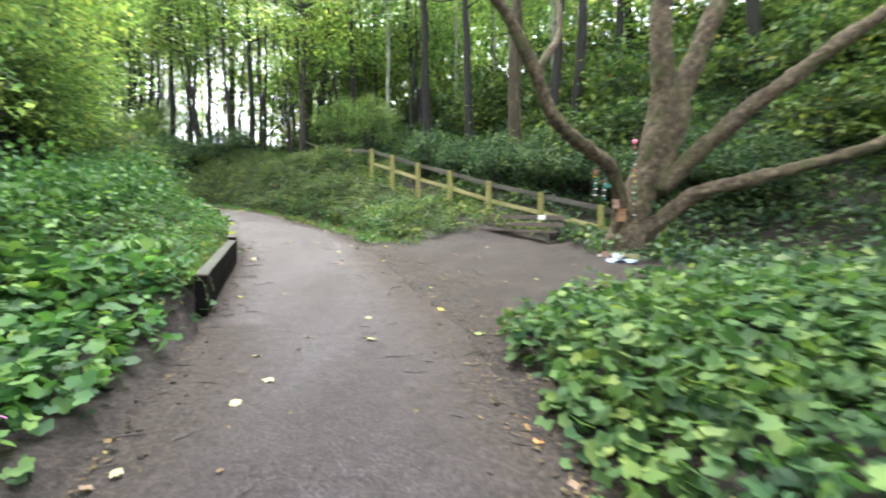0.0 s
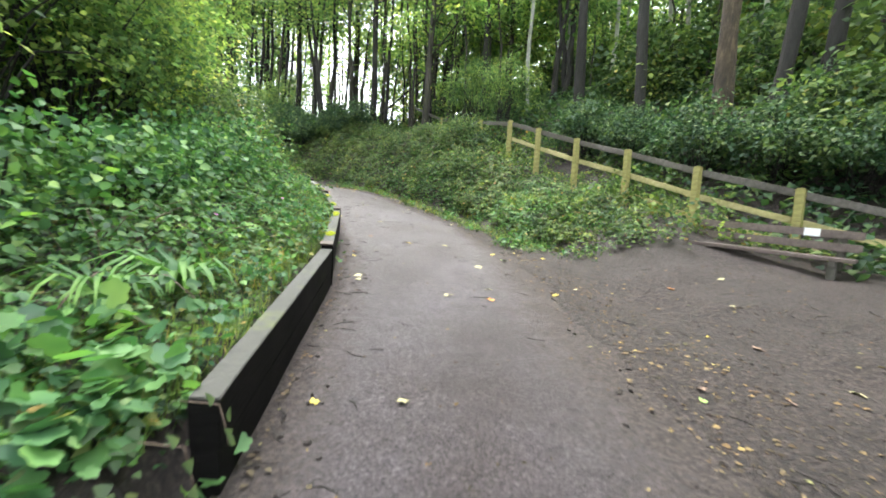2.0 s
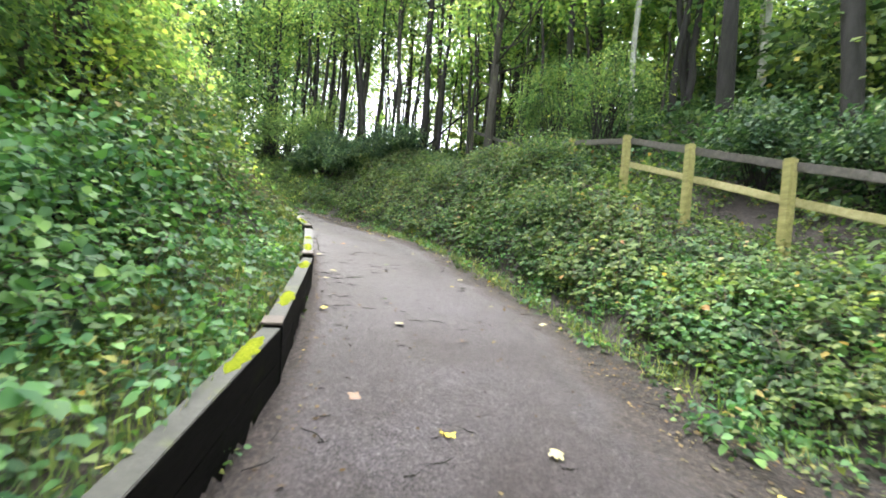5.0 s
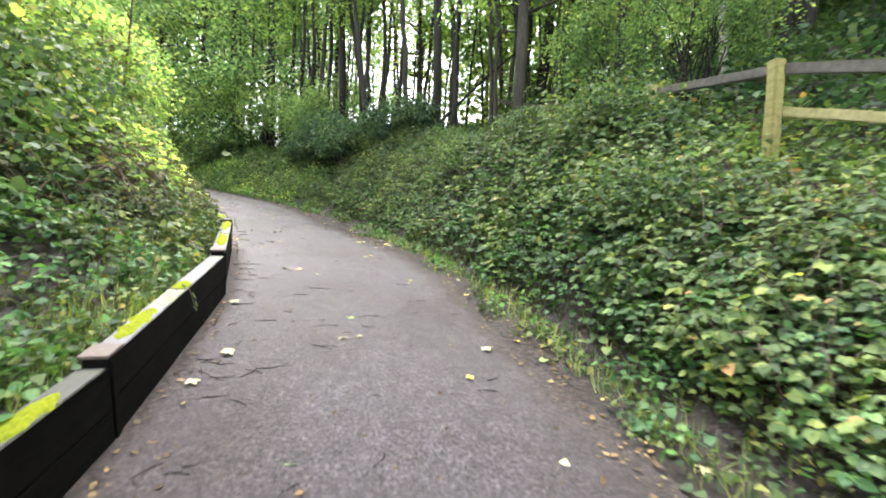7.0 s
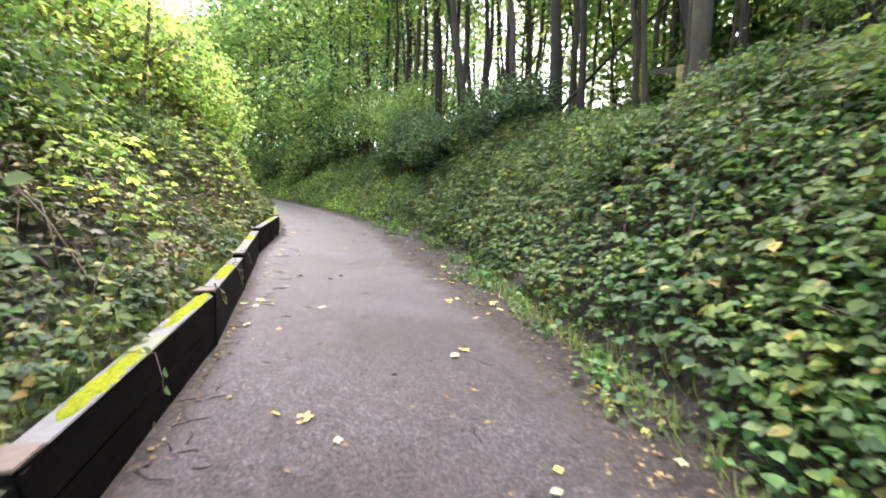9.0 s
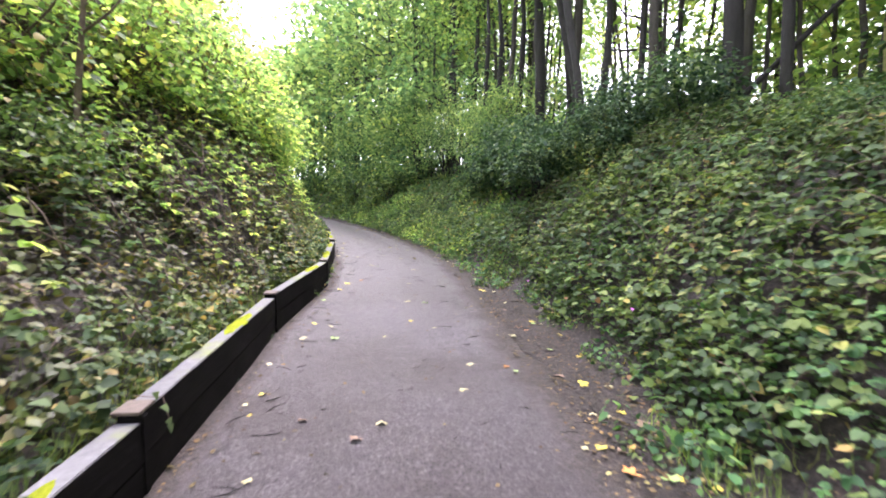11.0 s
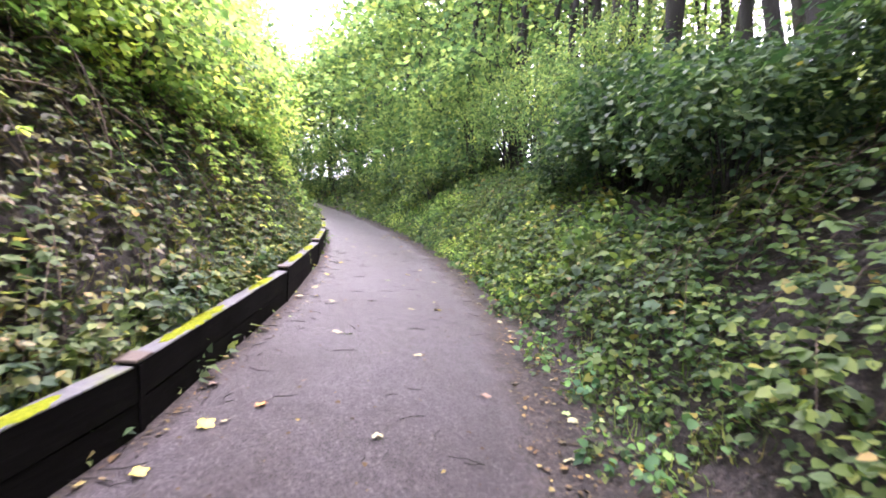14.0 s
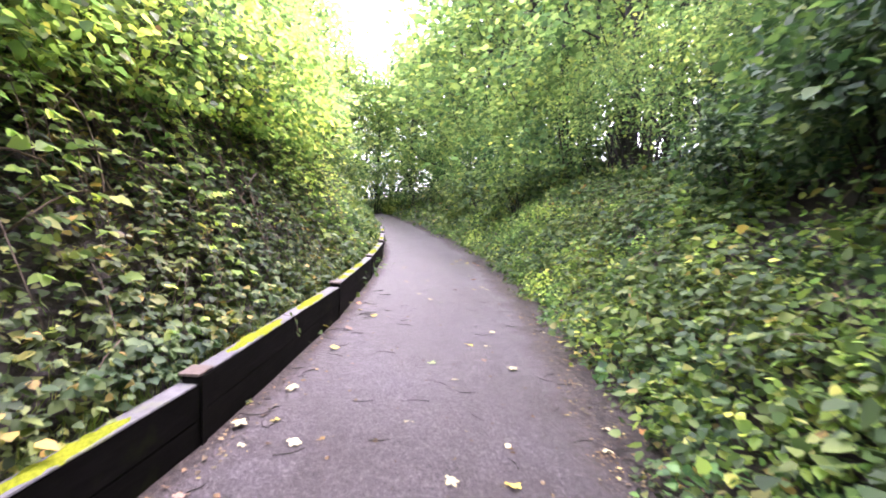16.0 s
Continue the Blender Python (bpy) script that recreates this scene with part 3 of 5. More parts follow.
for i, (x, y, z) in enumerate(POSTS):
    g = float(ground_z([x], [y])[0])
    h = min(1.6, max(0.9, z - g) + 0.25)
    b = POSTS[min(i + 1, len(POSTS) - 1)]
    a = POSTS[max(i - 1, 0)]
    turn = direction(a, b)
    p = part("post", post_mesh(h, i), POST_WOOD, fence)
    p.matrix_local = pose(x, y, z, 0, 90, turn) @ Matrix.Translation((0, -0.055, 0.055))
    bm = bmesh.new()
    vs = [bm.verts.new(c) for c in ((-0.06, -0.06, 0), (0.06, -0.06, 0), (0.06, 0.06, 0), (-0.06, 0.06, 0), (-0.055, 0.03, 0.045), (0.055, 0.03, 0.045))]
    for f in ((0, 1, 5, 4), (1, 2, 5), (2, 3, 4, 5), (3, 0, 4), (3, 2, 1, 0)):
        bm.faces.new([vs[k] for k in f])
    me = bpy.data.meshes.new("post_top")
    bm.to_mesh(me)
    bm.free()
    part("post_top", me, COPING, p, "bevelled grey post top").matrix_local = p.matrix_local.inverted() @ pose(x, y, z - 0.002, 0, 0, turn)
for i, (a, b) in enumerate(zip(POSTS[:-1], POSTS[1:])):
    span = math.hypot(b[0] - a[0], b[1] - a[1])
    for drop, high, deep, mat, set_back in ((0.06, 0.11, 0.06, RAIL_DARK, 0.03), (0.47, 0.10, 0.045, RAIL_PALE, 0.045), (0.83, 0.09, 0.04, RAIL_PALE, 0.05))[:3 if i in (1, 2, 3) else 1 if i > 6 else 2]:
        full = math.hypot(span, b[2] - a[2])
        r = part("rail", board(full, high, deep, 0.012, 5, 0.012, i * 5 + int(drop * 10)), mat, fence, "dark wet top rail" if mat is RAIL_DARK else "pale yellowish rail")
        r.matrix_local = pose(a[0], a[1], a[2] - drop + 0.03, 0, -math.degrees(math.atan2(b[2] - a[2], span)), direction(a, b)) @ Matrix.Translation((0, -set_back - deep, 0))

bench = thing("bench", "low timber bench with a two-board back before the fence", "bench")
bx, by = 1.02, 10.55
btn = direction((bx, by), (2.45, 9.5))
bench_at = pose(bx, by, 0.09, 0, 2.6, btn)
for k, (name, y0, z0, high, deep) in enumerate((("back_board", 0.0, 1.86, 0.10, 0.035), ("back_board", -0.02, 1.70, 0.10, 0.035), ("seat_board", -0.26, 1.53, 0.045, 0.13), ("seat_board", -0.41, 1.525, 0.045, 0.13))):
    o = part(name, board(1.85, high, deep, 0.008, 5, 0.004, 80 + k), BENCH_WOOD, bench)
    o.matrix_local = bench_at @ Matrix.Translation((0, y0, z0))
for u in (0.16, 1.6):
    o = part("back_post", board(0.09, 0.78, 0.08, 0.008, 2, 0.003, int(u * 10)), RAIL_DARK, bench)
    o.matrix_local = bench_at @ Matrix.Translation((u, 0.036, 1.85))
    o = part("leg", board(0.09, 0.5, 0.09, 0.008, 2, 0.003, int(u * 11)), RAIL_DARK, bench)
    o.matrix_local = bench_at @ Matrix.Translation((u, -0.36, 1.478))
    o = part("seat_bearer", board(0.07, 0.07, 0.42, 0.006, 2, 0.002, int(u * 12)), RAIL_DARK, bench)
    o.matrix_local = bench_at @ Matrix.Translation((u + 0.01, -0.40, 1.482))
o = part("plaque", board(0.17, 0.10, 0.006, 0.002, 2, 0.0, 3), PAPER, bench, "small white plaque on the upper back board")
o.matrix_local = bench_at @ Matrix.Translation((1.25, -0.0065, 1.862))

# ---------------------------------------------------------------- ground plants


def patch(name, label, category, seed, s_range, d_range, plants, per, spread, height, kind, size, mat, width=1.0, lean=0.6, keep=None, floor=0.0, group="", lump=0.45):
    """Low plants over a stretch of the lane: each one a small dome of leaves."""
    rng = np.random.default_rng(seed)
    s, d = rng.uniform(*s_range, plants), rng.uniform(*d_range, plants)
    if keep is not None:
        ok = keep(s, d)
        s, d = s[ok], d[ok]
    xy = spot(s, d)
    mound = 0.6 * wave(xy[:, 0], xy[:, 1], 1.1, seed) + 0.5 * wave(xy[:, 0], xy[:, 1], 2.9, seed + 3)
    full = mound > -0.95 - 0.3 * rng.random(len(s))
    xy, mound = xy[full], mound[full]
    big = rng.uniform(0.6, 1.2, len(xy)) * (1 + lump * mound)
    xy = np.repeat(xy, per, 0)
    bigr = np.repeat(big, per)
    th, rho = rng.uniform(0, 2 * np.pi, len(xy)), np.sqrt(rng.uniform(0, 1, len(xy)))
    out = np.stack([np.cos(th), np.sin(th)], 1)
    place = xy + out * (rho * spread * bigr)[:, None]
    h = 1.15 * height * bigr * (1 - 0.6 * rho ** 2) * rng.uniform(0.08, 1.08, len(xy)) ** 0.8 + floor
    z = ground_z(place[:, 0], place[:, 1]) + h
    up = np.c_[out * (rho * lean)[:, None], np.ones(len(xy))] + rng.normal(0, 0.36, (len(xy), 3))
    way = np.c_[out, rng.normal(-0.25, 0.3, len(xy))] + rng.normal(0, 0.5, (len(xy), 3))
    v, t = leaves(kind, np.c_[place, z], way, up, size * rng.uniform(0.55, 1.25, len(xy)) * np.sqrt(bigr), width)
    ob = part(name, tri_mesh(name, v, t), mat)
    return tagged(ob, label, category, group, "stuff")


def left_verge(s, d):
    return d < np.interp(s, KERB_S, KERB_D) - np.where(s > 4.2, 0.16, np.interp(s, [-1, 1.5, 3.5, 4.2], [0.42, 0.38, 0.2, 0.08]) + 0.12 * np.sin(s * 2.3) + 0.05 * np.sin(s * 9.1))


def right_low(s, d):
    """The low herbs where the lane begins: their edge swings away to the lay-by."""
    edge = np.interp(s, [-6, 0.5, 2.5, 3.8, 4.6], [1.15, 1.2, 1.35, 1.7, 2.6]) + 0.12 * np.sin(s * 3.1)
    far = np.interp(d, [1.2, 2.5, 4, 6, 9], [4.6, 4.8, 4.6, 4.3, 4.1])
    return (d > edge) & (s < far)


def bank(s, d):
    edge = np.interp(s, [8.6, 9.0, 9.4, 10.1, 12, 15, 18, 21, 25, 28, 33], [5.3, 4.7, 2.8, 2.0, 1.8, 1.85, 1.8, 1.9, 1.75, 1.55, 1.4]) + 0.12 * np.sin(s * 2.7) + 0.08 * np.sin(s * 7)
    under_shrubs = (s > 25.6) & (s < 29) & (d > 2.7 + 0.2 * np.sin(s * 3)) & (d < 4.4)
    return (d > edge) & (s > 8.6) & ~under_shrubs


def hillside(s, d):
    return d > 5.0


def left_bank(s, d):
    """The steep bank, with bare hollows half way up."""
    e = np.interp(s, KERB_S, KERB_D) - d
    hollow = (e > 0.5 + 0.2 * np.sin(s * 1.9)) & (e < 1.5 + 0.25 * np.sin(s * 1.3)) & (s > 17) & (s < 26)
    return left_verge(s, d) & ~(hollow & (np.sin(s * 37.7 + d * 91.3) > -0.6))


patch("geranium_patch", "fresh green wild geranium leaves crowding the path edge", "plants", 1, (-1, 5.2), (-4.2, -0.75), 900, 15, 0.2, 0.28, "palm", 0.108, GERANIUM, keep=left_verge, lump=0.35)
# darkened leaf colour paints in the overhead shade on this side
patch("geranium_patch", "wild geranium leaves by the lay-by, shade put into their green", "plants", 2, (-1, 5.2), (1.1, 6.5), 1300, 15, 0.2, 0.26, "palm", 0.1, GERANIUM_SHADED, keep=right_low, lump=0.35)
patch("ivy_carpet", "low ivy and herbs over the earth behind the kerb", "plants", 3, (4.3, 14.5), (-4.8, -0.9), 1350, 20, 0.16, 0.14, "ivy", 0.055, IVY, keep=left_verge)
patch("herb_patch", "mixed soft green weeds behind the kerb", "plants", 4, (4.3, 15.5), (-4.8, -0.9), 900, 22, 0.16, 0.22, "ovate", 0.055, GERANIUM, keep=left_verge)
patch("bramble_bank", "tangled brambles and ivy covering the bank", "plants", 5, (8.6, 17), (1.1, 5.4), 1500, 20, 0.2, 0.3, "ovate", 0.07, BRAMBLE, keep=bank, lump=0.8)
patch("bramble_bank", "tangled brambles and ivy covering the bank", "plants", 6, (17, 26), (1.1, 5.4), 1500, 20, 0.2, 0.3, "ovate", 0.07, BRAMBLE, keep=bank, lump=0.8)
patch("bramble_bank", "brambles and nettles along the far bank", "plants", 7, (33, 46), (1.3, 6.5), 1700, 20, 0.24, 0.42, "simple", 0.12, BRAMBLE, keep=bank)
patch("bramble_bank", "leafy weeds and brambles beside the path", "plants", 20, (26, 33.5), (1.3, 5.4), 1300, 20, 0.2, 0.36, "ovate", 0.08, BRAMBLE, keep=bank, lump=0.7)
patch("nettle_patch", "pale lime weeds at the foot of the bank", "plants", 8, (10, 17), (1.2, 3.2), 700, 22, 0.14, 0.24, "ovate", 0.055, GERANIUM, keep=bank)
patch("ivy_bank", "ivy and brambles on the steep earth bank", "plants", 9, (14.5, 22), (-5.5, -1.1), 1700, 15, 0.2, 0.2, "ivy", 0.07, IVY, keep=left_bank)
patch("ivy_bank", "ivy and brambles on the steep earth bank", "plants", 10, (22, 31), (-5.5, -1.1), 1900, 15, 0.2, 0.2, "ivy", 0.07, IVY, keep=left_bank)
patch("ivy_bank", "ivy and brambles on the far bank", "plants", 11, (31, 48), (-6, -1.1), 1800, 18, 0.24, 0.32, "simple", 0.12, BRAMBLE, keep=left_verge)
# darker leaf colour replaces the shade that the hillside trees would cast
patch("hillside_undergrowth", "brambles and ferns over the wooded hillside, nearer ones coloured for shade", "plants", 12, (-2, 20), (5.2, 20), 5200, 20, 0.42, 0.42, "simple", 0.16, SHADE, keep=hillside)
patch("hillside_undergrowth", "brambles and ferns over the wooded hillside, nearer ones coloured for shade", "plants", 13, (20, 45), (5.2, 20), 4000, 18, 0.42, 0.4, "simple", 0.17, BRAMBLE, keep=hillside)
patch("woodland_floor_plants", "low green plants under the trees", "plants", 14, (-6, 16), (-18, -4.2), 4200, 14, 0.4, 0.45, "simple", 0.19, BRAMBLE)
patch("woodland_floor_plants", "low green plants under the trees", "plants", 15, (16, 40), (-18, -5), 2600, 14, 0.42, 0.5, "simple", 0.2, BRAMBLE)


def toe_strip(s, d):
    """Low creepers thinning out from the foot of the bank to the asphalt."""
    edge = np.interp(s, [9.2, 10, 12, 20, 26, 34], [2.2, 1.45, 1.25, 1.4, 1.35, 1.3]) + 0.1 * np.sin(s * 4.1)
    return (d > edge) & (d < edge + 0.75) & (np.sin(s * 5.3 + 3 * np.sin(d * 6)) > -0.45) & ~((s > 20) & (s < 24) & (d < 1.75))


patch("creeping_ivy", "small creeping ivy leaves running out over the soil", "plants", 26, (9.2, 34), (1.2, 2.6), 2600, 12, 0.13, 0.07, "ivy", 0.05, IVY, keep=toe_strip)
patch("toe_weeds", "yellow-green weeds sprouting at the foot of the bank", "plants", 27, (9.4, 34), (1.2, 2.9), 700, 16, 0.13, 0.16, "ovate", 0.06, GERANIUM, keep=toe_strip, lump=0.6)


def sprays(name, label, seed, s_range, d_range, count, mat, keep, long=(0.5, 1.2), lift=(0.25, 0.65), leaf=0.075, nodes=9, side=1):
    """Arching bramble canes over a slope, each with leaves of three leaflets at its nodes."""
    rg = np.random.default_rng(seed)
    s, d = rg.uniform(*s_range, count), rg.uniform(*d_range, count)
    ok = keep(s, d)
    s, d = s[ok], d[ok]
    xy = spot(s, d)
    n = len(s)
    a, b = spot(s, d), spot(s, d - 0.2 * side)
    out = (b - a) / 0.2
    th = np.arctan2(out[:, 1], out[:, 0]) + rg.normal(0, 1.0, n)
    L, H = rg.uniform(*long, n), rg.uniform(*lift, n)
    u = np.linspace(0.05, 1, nodes)
    px = xy[:, None, 0] + np.cos(th)[:, None] * L[:, None] * u
    py = xy[:, None, 1] + np.sin(th)[:, None] * L[:, None] * u
    ss_, dd_ = along(np.stack([px.ravel(), py.ravel()], -1))
    pz = ground_z(px.ravel(), py.ravel()).reshape(n, nodes) + H[:, None] * np.sin(np.pi * (0.08 + 0.8 * u)) + 0.04
    free = ((dd_ > np.interp(ss_, [9, 12, 18, 21, 24.5, 26.5], [1.9, 1.72, 1.66, 1.9, 1.85, 1.55])) if side > 0 else (dd_ < np.interp(ss_, KERB_S, KERB_D) - 0.12)).reshape(n, nodes)
    at = np.stack([px, py, pz], -1)
    turn = np.where(np.arange(nodes) % 2, 1, -1)[None] * rg.uniform(0.6, 1.5, (n, nodes)) + th[:, None]
    size = leaf * rg.uniform(0.6, 1.3, (n, nodes)) * rg.uniform(0.7, 1.25, n)[:, None]
    vs = []
    nrm = np.stack([np.broadcast_to(0.55 * out[:, None, 0], (n, nodes)), np.broadcast_to(0.55 * out[:, None, 1], (n, nodes)), np.ones((n, nodes))], -1) + rg.normal(0, 0.3, (n, nodes, 3))
    for k, (da, f) in enumerate(((0, 1.0), (1.15, 0.82), (-1.15, 0.82))):
        w = np.stack([np.cos(turn + da), np.sin(turn + da), rg.normal(-0.35, 0.2, (n, nodes))], -1)
        stalk = at + 0.35 * size[..., None] * np.stack([np.cos(turn), np.sin(turn), 0 * turn], -1)
        vs.append(leaves("ovate", stalk[free], w[free], nrm[free], (size * f)[free], 0.95))
    tagged(part(name, tri_mesh(name, *joined(vs)), mat), label, "plants", kind="stuff")
    canes = [tube(at[k][::2], np.linspace(0.005, 0.002, len(at[k][::2])), 3, k) for k in range(0, n, 2) if free[k].all()]
    tagged(part("bramble_canes", tri_mesh("bramble_canes", *joined(canes)), TWIG), "thin arching bramble canes on the bank", "plants", kind="stuff")


def open_bank(s, d):
    """The bank clear of the fence line."""
    return bank(s, d) & (d < np.interp(s, [9, 12.5, 14.5, 16], [2.9, 3.0, 3.3, 5.4]))


def low_bank(s, d):
    return bank(s, d) & (d < 3.7)


def bank_face(s, d):
    """The steep bank, all but the dry brown hollow half way up."""
    e = np.interp(s, KERB_S, KERB_D) - d
    return left_verge(s, d) & ~((e > 0.45 + 0.2 * np.sin(s * 2.3)) & (e < 1.5 + 0.25 * np.sin(s * 1.7)) & (s > 17) & (s < 26 + 0.5 * np.sin(d * 5)) & (np.sin(s * 7.7 + d * 11.3) > -0.5))


def verge_back(s, d):
    return d < np.interp(s, KERB_S, KERB_D) - 0.75 - 0.3 * np.sin(s * 2.1)


sprays("bramble_sprays", "low bramble sprays on the bank below the fence", 500, (9.4, 13.5), (1.7, 3.9), 480, BRAMBLE, low_bank, (0.3, 0.7), (0.1, 0.3), 0.055)
sprays("bramble_sprays", "arching bramble sprays with broad three-part leaves", 501, (12.5, 18), (1.7, 5.2), 1000, BRAMBLE, open_bank, (0.5, 1.2), (0.2, 0.6), 0.07)
sprays("bramble_sprays", "arching bramble sprays with broad three-part leaves", 502, (18, 26), (1.8, 5.2), 1250, BRAMBLE, bank, (0.5, 1.2), (0.15, 0.5), 0.072)
sprays("bramble_sprays", "arching bramble sprays beside the path", 503, (26, 34), (1.8, 5.0), 650, BRAMBLE, bank, (0.5, 1.1), (0.2, 0.5), 0.08)
sprays("bramble_sprays", "dark ivy-green sprays over the steep bank", 504, (15, 23), (-4.2, -1.5), 700, IVY, bank_face, (0.4, 0.9), (0.1, 0.35), 0.06, side=-1)
sprays("bramble_sprays", "dark ivy-green sprays over the steep bank", 505, (23, 33), (-4.0, -1.4), 1000, IVY, bank_face, (0.4, 0.9), (0.1, 0.35), 0.065, side=-1)
sprays("bramble_sprays", "soft green weeds leaning behind the kerb", 506, (5, 15), (-4.2, -1.9), 260, GERANIUM, verge_back, (0.4, 0.9), (0.15, 0.45), 0.07, side=-1)
sprays("weed_sprays", "light green weeds low on the bank", 509, (11, 20), (1.6, 2.7), 330, GERANIUM, bank, (0.3, 0.7), (0.12, 0.35), 0.058)


def bank_top(s, d):
    e = np.interp(s, KERB_S, KERB_D) - d
    return (e > 1.2 + 0.3 * np.sin(s * 1.3)) & (e < 3)


sprays("lime_sprays", "bright lime-green leafy sprays hanging over the upper bank", 508, (16.5, 36), (-4.2, -1.9), 950, LIME, bank_top, (0.5, 1.1), (0.3, 0.8), 0.075, side=-1)
sprays("dry_sprays", "dry brown bramble sprays in the hollow of the bank", 507, (17, 25.5), (-2.8, -1.6), 230, DRY, left_verge, (0.4, 0.9), (0.1, 0.4), 0.055, side=-1)

patch("dry_bramble_patch", "dry yellow-brown bramble leaves on the bank", "plants", 18, (18.5, 28), (-4.4, -1.6), 420, 16, 0.2, 0.3, "ovate", 0.055, DRY, keep=left_verge, lump=0.6)
patch("dry_bramble_patch", "dry yellow-brown leaves low on the bank", "plants", 19, (9, 30), (1.3, 4.2), 260, 14, 0.18, 0.2, "ovate", 0.05, DRY, keep=bank, lump=0.6)
patch("verge_weeds", "pale yellow-green weeds along the foot of the bank", "plants", 24, (26.5, 42), (1.45, 3.0), 850, 22, 0.16, 0.34, "ovate", 0.062, LIME, keep=bank, lump=0.5)
patch("far_verge_plants", "soft green plants beside the far end of the path", "plants", 16, (43, 80), (1.25, 8), 1500, 18, 0.35, 0.5, "simple", 0.22, BRAMBLE)
patch("far_verge_plants", "soft green plants beside the far end of the path", "plants", 17, (44, 80), (-8, -1.25), 1500, 18, 0.35, 0.5, "simple", 0.22, BRAMBLE)


def grass_edge(name, label, seed, s_range, d_mid, n, tall):
    rng = np.random.default_rng(seed)
    s = rng.uniform(*s_range, n)
    d = np.interp(s, KERB_S, KERB_D) - 0.17 - np.abs(rng.normal(0, 0.25, n)) if d_mid is None else d_mid(s) + np.abs(rng.normal(0, 0.3, n))
    d = np.where(d < 0, np.minimum(d, np.interp(s, KERB_S, KERB_D) - 0.16), d)
    xy = spot(s, d)
    base = np.c_[xy, ground_z(xy[:, 0], xy[:, 1]) - 0.01]
    th = rng.uniform(0, 2 * np.pi, n)
    way = np.c_[0.55 * np.cos(th), 0.55 * np.sin(th), rng.uniform(0.5, 1.2, n)]
    up = np.c_[np.cos(th), np.sin(th), np.full(n, 0.35)]
    v, t = leaves("blade", base, way, up, tall * rng.uniform(0.5, 1.2, n), 0.38)
    return tagged(part(name, tri_mesh(name, v, t), GRASS), label, "grass", kind="stuff")


grass_edge("verge_grass", "pale grass along the top of the kerb", 21, (4.6, 40), None, 15000, 0.16)
grass_edge("verge_grass", "yellowing grass and weeds behind the kerb", 25, (4.6, 13), lambda s: np.interp(s, KERB_S, KERB_D) - 1.05, 6000, 0.15)
grass_edge("verge_grass", "yellowing grass at the foot of the bank", 22, (10, 20), lambda s: np.interp(s, [10, 12, 20], [1.7, 1.3, 1.5]), 1800, 0.2)
grass_edge("verge_grass", "yellowing grass at the foot of the far bank", 23, (24, 45), lambda s: 1.75 + 0.25 * np.sin(s * 1.7), 3000, 0.2)

# dead leaves and twigs lying on the soil beside the path
rng = np.random.default_rng(31)
n = 26000
s, d = rng.uniform(-3, 36, n), np.r_[rng.normal(1.55, 0.35, n // 2), rng.uniform(-1.35, 1.3, n - n // 2)]
d = np.where((s > 4) & (s < 9.3) & (rng.random(n) < 0.3), rng.uniform(1.2, 5.2, n), d)
near_edge = (np.abs(d) > 1.0) | (rng.random(n) < 0.12)
s, d = s[near_edge], d[near_edge]
d = np.maximum(d, np.interp(s, KERB_S, KERB_D) + 0.06)
xy = spot(s, d)
z = np.maximum(ground_z(xy[:, 0], xy[:, 1]), np.where(d < 1.2, lane_z(s), -9)) + 0.006
v, t = leaves("simple", np.c_[xy, z], rng.normal(0, 1, (len(s), 3)) * (1, 1, 0.1), np.c_[rng.normal(0, 0.2, (len(s), 2)), np.ones(len(s))], 0.012 + 0.04 * rng.random(len(s)) ** 2, 1.0)
tagged(part("leaf_litter", tri_mesh("leaf_litter", v, t), LITTER), "small brown dead leaves scattered over the soil", "litter", kind="stuff")
pieces = []
for k in range(640):
    s0, d0 = rng.uniform(-2, 32), rng.choice([rng.normal(1.5, 0.3), rng.uniform(-1.1, 1.2), rng.normal(-1.0, 0.12)])
    if k % 2 and s0 < 9:
        d0 = rng.uniform(0.2, 5)
    d0 = max(d0, float(np.interp(s0, KERB_S, KERB_D)) + 0.1)
    c = spot(s0, d0)
    a, L = rng.uniform(0, 6.28), rng.uniform(0.05, 0.22)
    q = np.array([[c[0] + u * L * math.cos(a + 0.5 * u), c[1] + u * L * math.sin(a + 0.5 * u)] for u in (-0.5, 0, 0.5)])
    zz = np.maximum(ground_z(q[:, 0], q[:, 1]), lane_z(s0) if d0 < 1.15 else -9) + 0.006
    pieces.append(tube(np.c_[q, zz], [0.003, 0.003, 0.0015], 4, k))
tagged(part("fallen_twigs", tri_mesh("fallen_twigs", *joined(pieces)), BARK_DARK), "short dark twigs lying on the path", "litter", kind="stuff")

# clods and small stones trodden into the lay-by and the verge
n = 2600
s, d = rng.uniform(-2, 9.2, n), np.where(rng.random(n) < 0.75, rng.uniform(0.7, 5.5, n), rng.uniform(-1.5, -0.75, n))
xy = spot(s, d)
z = np.maximum(ground_z(xy[:, 0], xy[:, 1]), np.where(np.abs(d) < 1.15, lane_z(s), -9))
bm = bmesh.new()
bmesh.ops.create_icosphere(bm, subdivisions=1, radius=1)
ball = np.array([v.co[:] for v in bm.verts])
faces = np.array([[v.index for v in f.verts] for f in bm.faces])
bm.free()
r = 0.005 + 0.02 * rng.random(n) ** 3
cv = np.c_[xy, z][:, None] + (ball[None] * rng.uniform(0.6, 1.3, (n, len(ball), 1)) * (1, 1, 0.45)) * r[:, None, None]
ct = faces[None] + (np.arange(n) * len(ball))[:, None, None]
tagged(part("soil_clods", tri_mesh("soil_clods", cv.reshape(-1, 3), ct.reshape(-1, 3), True), SOIL), "small clods of dark soil trodden over the ground", "soil", kind="stuff")

